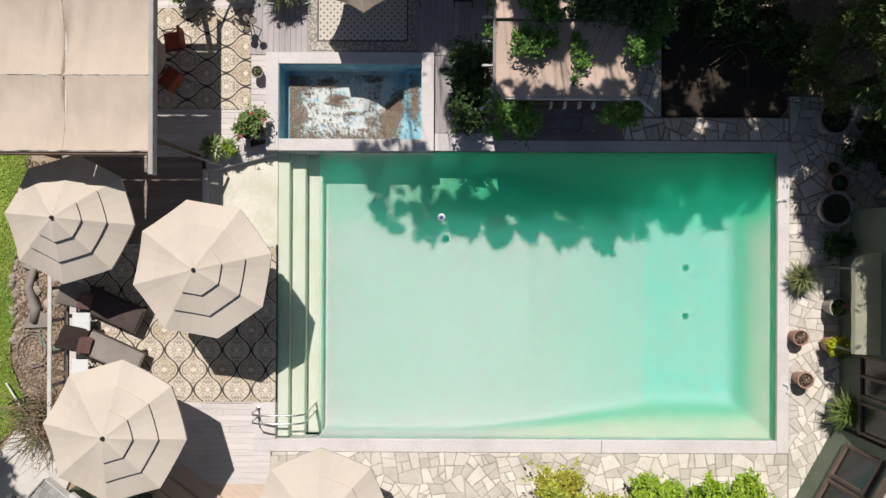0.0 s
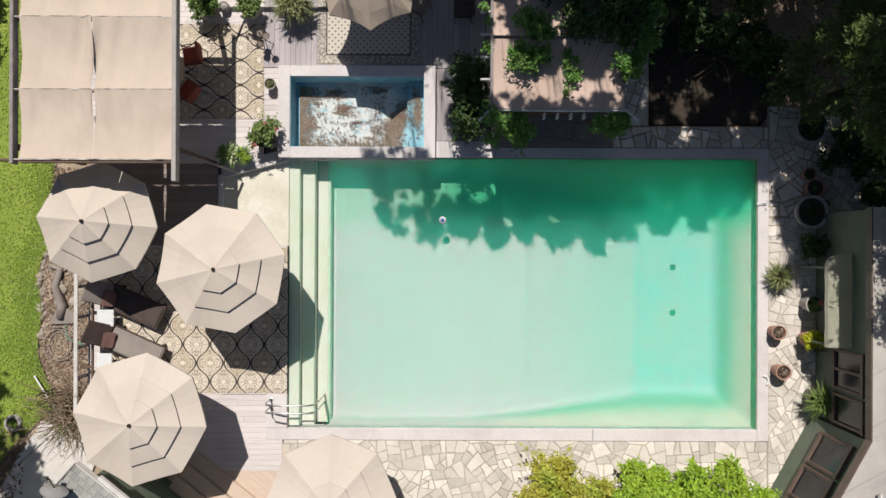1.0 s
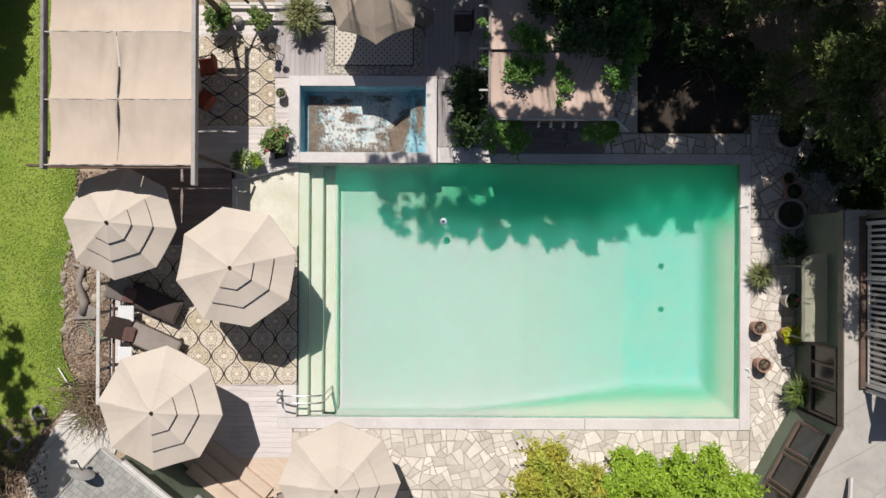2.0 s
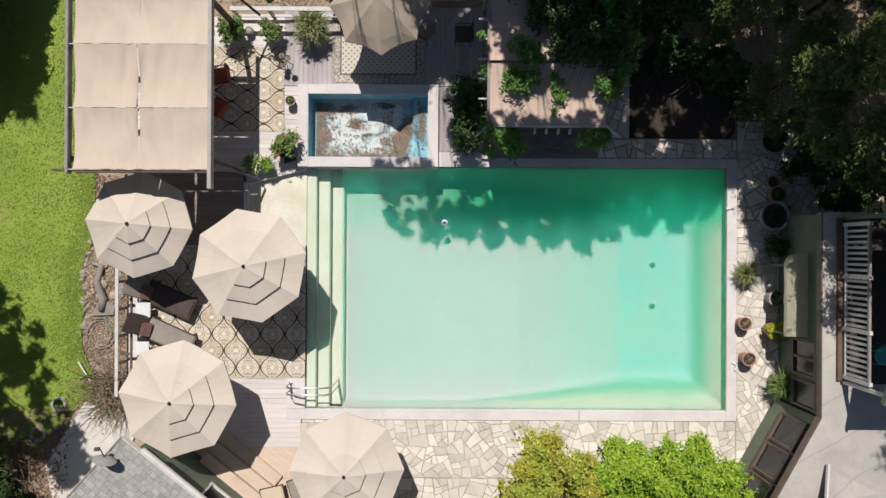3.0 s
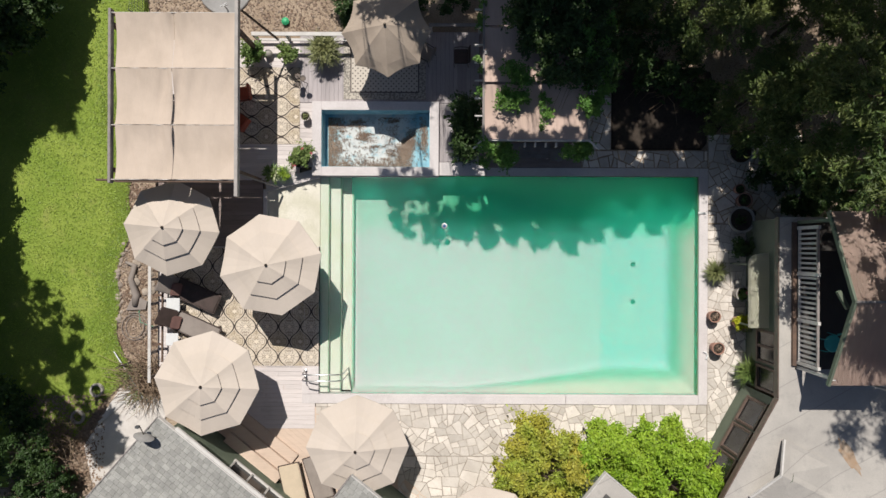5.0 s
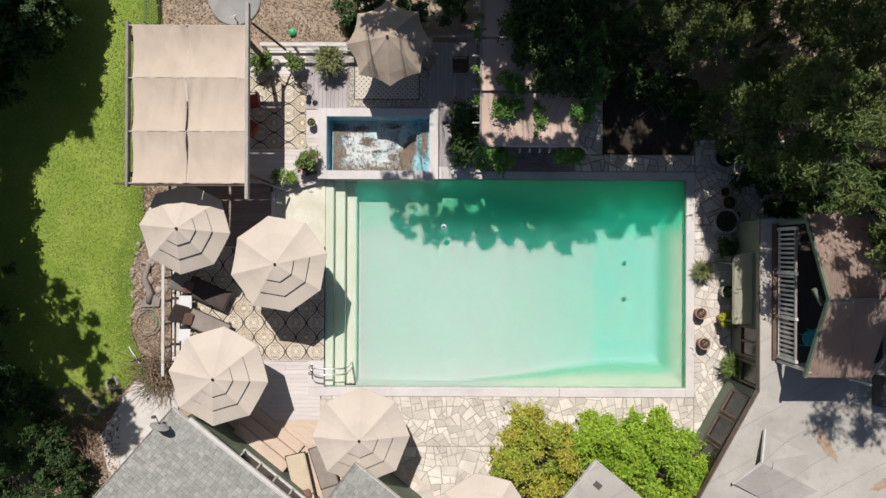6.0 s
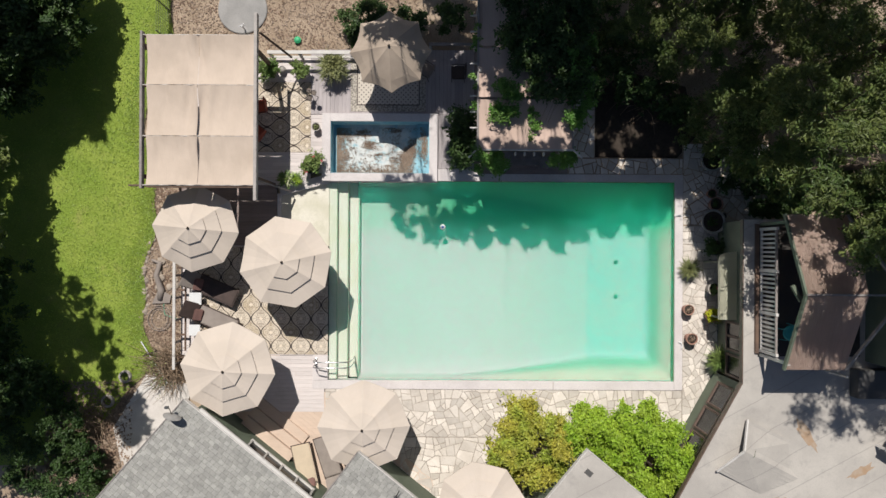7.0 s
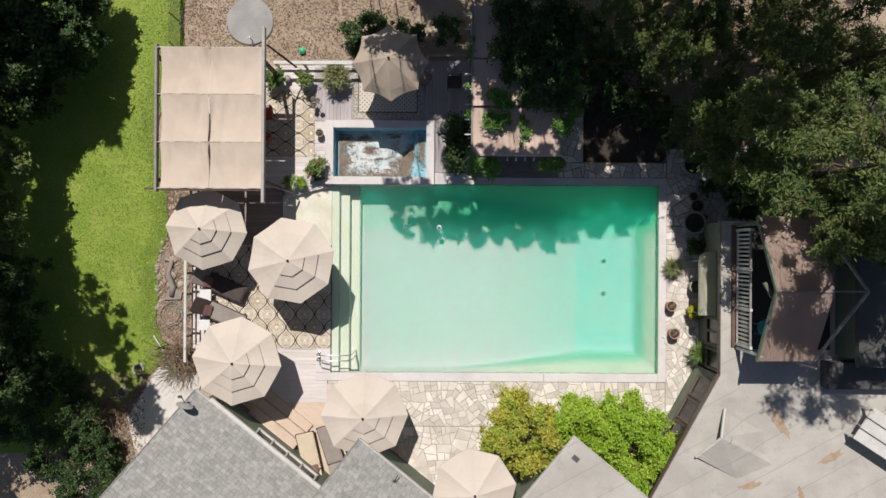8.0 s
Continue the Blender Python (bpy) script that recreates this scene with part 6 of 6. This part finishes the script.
# ---------------------------------------------------------------- tan timber terrace by the house
def turned_deck(name, label, corner, rz, x0, x1, y0, y1, z, material=M_DECK_TAN):
    d = thing(name, label, "deck", (corner[0], corner[1], 0), rz, kind="structure")
    n = round((y1 - y0) / 0.142)
    part("deck_frame", boxed(x0, x1, y0, y1, z - 0.14, z - 0.035), M_UNDER, d)
    me = mesh_of(prism(bmesh.new(), rect(x0, x1, 0.0015, (y1 - y0) / n - 0.0015), -0.034, 0.0, 0.002), material, "board")
    for i in range(n):
        ob = new("board", me)
        ob.parent, ob.location = d, (0, y0 + i * (y1 - y0) / n, z)
    return d


turned_deck("terrace", "tan timber terrace beside the house wall", (-8.42, -4.91), -38.7, 0.3, 8.6, -0.38, 2.30, -0.012)
turned_deck("terrace_walk", "tan timber walk beside the cottage", (-2.76, -6.54), -38.7, 0.2, 6.5, -0.4, 1.05, -0.03)
sp = thing("timber_steps", "tan timber steps from the deck to the house door", "steps", (-6.35, -6.55, -0.012), -38.7)
for q in range(3):
    part("tread", boxed(-0.9 + q * 0.0, 1.3, 0.35 - q * 0.38, 0.71 - q * 0.38, 0.0, 0.10 + q * 0.09, bevel=0.008), M_DECK_TAN, sp)
# house door and window under the west eave
wd = part("window", boxed(2.5, 5.2, -0.398, -0.37, 0.9, 2.1), M_GLASS_DARK, west, "dark glass in a white frame")
for z in (0.86, 2.10):
    part("frame", boxed(2.44, 5.26, -0.40, -0.30, z, z + 0.07), M_WHITE_WOOD, wd)
for q in range(5):
    part("frame", boxed(2.46 + q * 0.68, 2.52 + q * 0.68, -0.40, -0.31, 0.93, 2.10), M_WHITE_WOOD, wd)

# ---------------------------------------------------------------- flagstones, last of all
def clip_poly(poly, n, d):
    """Keeps the part of a convex outline with p.n <= d."""
    out = []
    for a, b in zip(poly, poly[1:] + poly[:1]):
        da, db = a.dot(n) - d, b.dot(n) - d
        if da <= 0:
            out.append(a)
        if (da < 0 < db) or (db < 0 < da):
            out.append(a.lerp(b, da / (da - db)))
    return out


def flagging(name, label, x0, x1, y0, y1, size, seed, material, z=-0.005, joint=0.019, bed=M_MORTAR):
    """Crazy paving: large cells, each broken again and again across its longer side."""
    g = thing(name, label, "pavement", kind="structure")
    part("bed", boxed(x0, x1, y0, y1, z - 0.14, z - 0.016), bed, g)
    rng = random.Random(seed)
    big = size * 2.6
    nx, ny = max(1, round((x1 - x0) / big)), max(1, round((y1 - y0) / big))
    sx, sy = (x1 - x0) / nx, (y1 - y0) / ny
    seeds = {(i, j): Vector((x0 + (i + 0.5 + rng.uniform(-.42, .42)) * sx, y0 + (j + 0.5 + rng.uniform(-.42, .42)) * sy)) for i in range(-2, nx + 2) for j in range(-2, ny + 2)}
    todo = []
    for (i, j), s in seeds.items():
        poly = [s + Vector(q) * big * 3 for q in ((-1, -1), (1, -1), (1, 1), (-1, 1))]
        for di in (-2, -1, 0, 1, 2):
            for dj in (-2, -1, 0, 1, 2):
                o = seeds.get((i + di, j + dj))
                if o is not None and (di or dj):
                    n = (o - s).normalized()
                    poly = clip_poly(poly, n, ((o + s) / 2).dot(n))
        for n, d in (((-1, 0), -x0 - 0.004), ((1, 0), x1 - 0.004), ((0, -1), -y0 - 0.004), ((0, 1), y1 - 0.004)):
            poly = clip_poly(poly, Vector(n), d)
        if len(poly) > 2:
            todo.append(poly)
    while todo:
        poly = todo.pop()
        area = abs(sum(a.x * b.y - a.y * b.x for a, b in zip(poly, poly[1:] + poly[:1]))) / 2
        if area < 0.004:
            continue
        far = max(((a - b) for a in poly for b in poly), key=lambda v: v.length)
        if area > size * size * rng.choice((0.5, 0.7, 0.8, 1.0, 1.6)) or far.length > size * 2.4:
            side = max((b - a for a, b in zip(poly, poly[1:] + poly[:1])), key=lambda v: v.length)
            t = math.atan2(side.y, side.x) + rng.uniform(-0.28, 0.28)
            n = Vector((math.cos(t), math.sin(t)))
            lo, hi = min(p.dot(n) for p in poly), max(p.dot(n) for p in poly)
            d = lo + (hi - lo) * rng.uniform(0.36, 0.64)
            for half in (clip_poly(poly, n, d), clip_poly(poly, -n, -d)):
                if len(half) > 2:
                    todo.append(half)
            continue
        # draw the edges in for the joint, then knock the sharp corners off
        mid = sum(poly, Vector((0, 0))) / len(poly)
        for a, b in list(zip(poly, poly[1:] + poly[:1])):
            e = b - a
            if e.length < 1e-4:
                continue
            n = Vector((e.y, -e.x)).normalized()
            if (mid - a).dot(n) > 0:
                n = -n
            poly = clip_poly(poly, n, a.dot(n) - joint * rng.uniform(0.3, 0.8))
            if len(poly) < 3:
                break
        poly = [p for k, p in enumerate(poly) if (p - poly[k - 1]).length > 0.012]
        if len(poly) < 3:
            continue
        soft = []
        for k, p in enumerate(poly):
            a, b = poly[k - 1], poly[(k + 1) % len(poly)]
            cut = min(rng.uniform(0.006, 0.03), 0.3 * (a - p).length, 0.3 * (b - p).length)
            soft += [p + (a - p).normalized() * cut, p + (b - p).normalized() * cut]
        # chipped, uneven edges
        rough = []
        for a, b in zip(soft, soft[1:] + soft[:1]):
            rough.append(a)
            if (b - a).length > 0.09:
                n = Vector((b.y - a.y, a.x - b.x)).normalized()
                rough += [a.lerp(b, q) + n * rng.uniform(-0.011, 0.006) for q in (0.3, 0.7)]
        soft = rough
        lift = z + rng.uniform(-0.008, 0.004)
        ob = new("flagstone", mesh_of(prism(bmesh.new(), [(p.x, p.y) for p in soft], z - 0.05, lift, 0.006), material, "flagstone"))
        ob.parent = g
    return g


flagging("pavement_south", "irregular cream flagstones along the pool's south side", -4.34, 8.67, -6.85, -5.105, 0.36, 1, M_FLAG)
flagging("pavement_terrace", "irregular cream flagstones by the annex", -1.6, 2.6, -9.4, -6.855, 0.38, 2, M_FLAG)
flagging("pavement_east", "irregular cream flagstones between pool and house", 8.675, 10.0, -6.85, 0.9, 0.34, 3, M_FLAG)
flagging("pavement_north_east", "irregular grey tan flagstones in the shade", 8.675, 11.8, 0.905, 3.9, 0.36, 4, M_FLAG, joint=0.026, bed=M_EARTH)
flagging("pavement_north", "row of large flagstones north of the pool", 4.46, 8.67, 2.755, 3.35, 0.40, 5, M_FLAG, joint=0.03, bed=M_EARTH)
flagging("path_north", "narrow flagstone path beside the arbour", 4.46, 5.45, 3.355, 7.6, 0.40, 6, M_FLAG, joint=0.026, bed=M_EARTH)
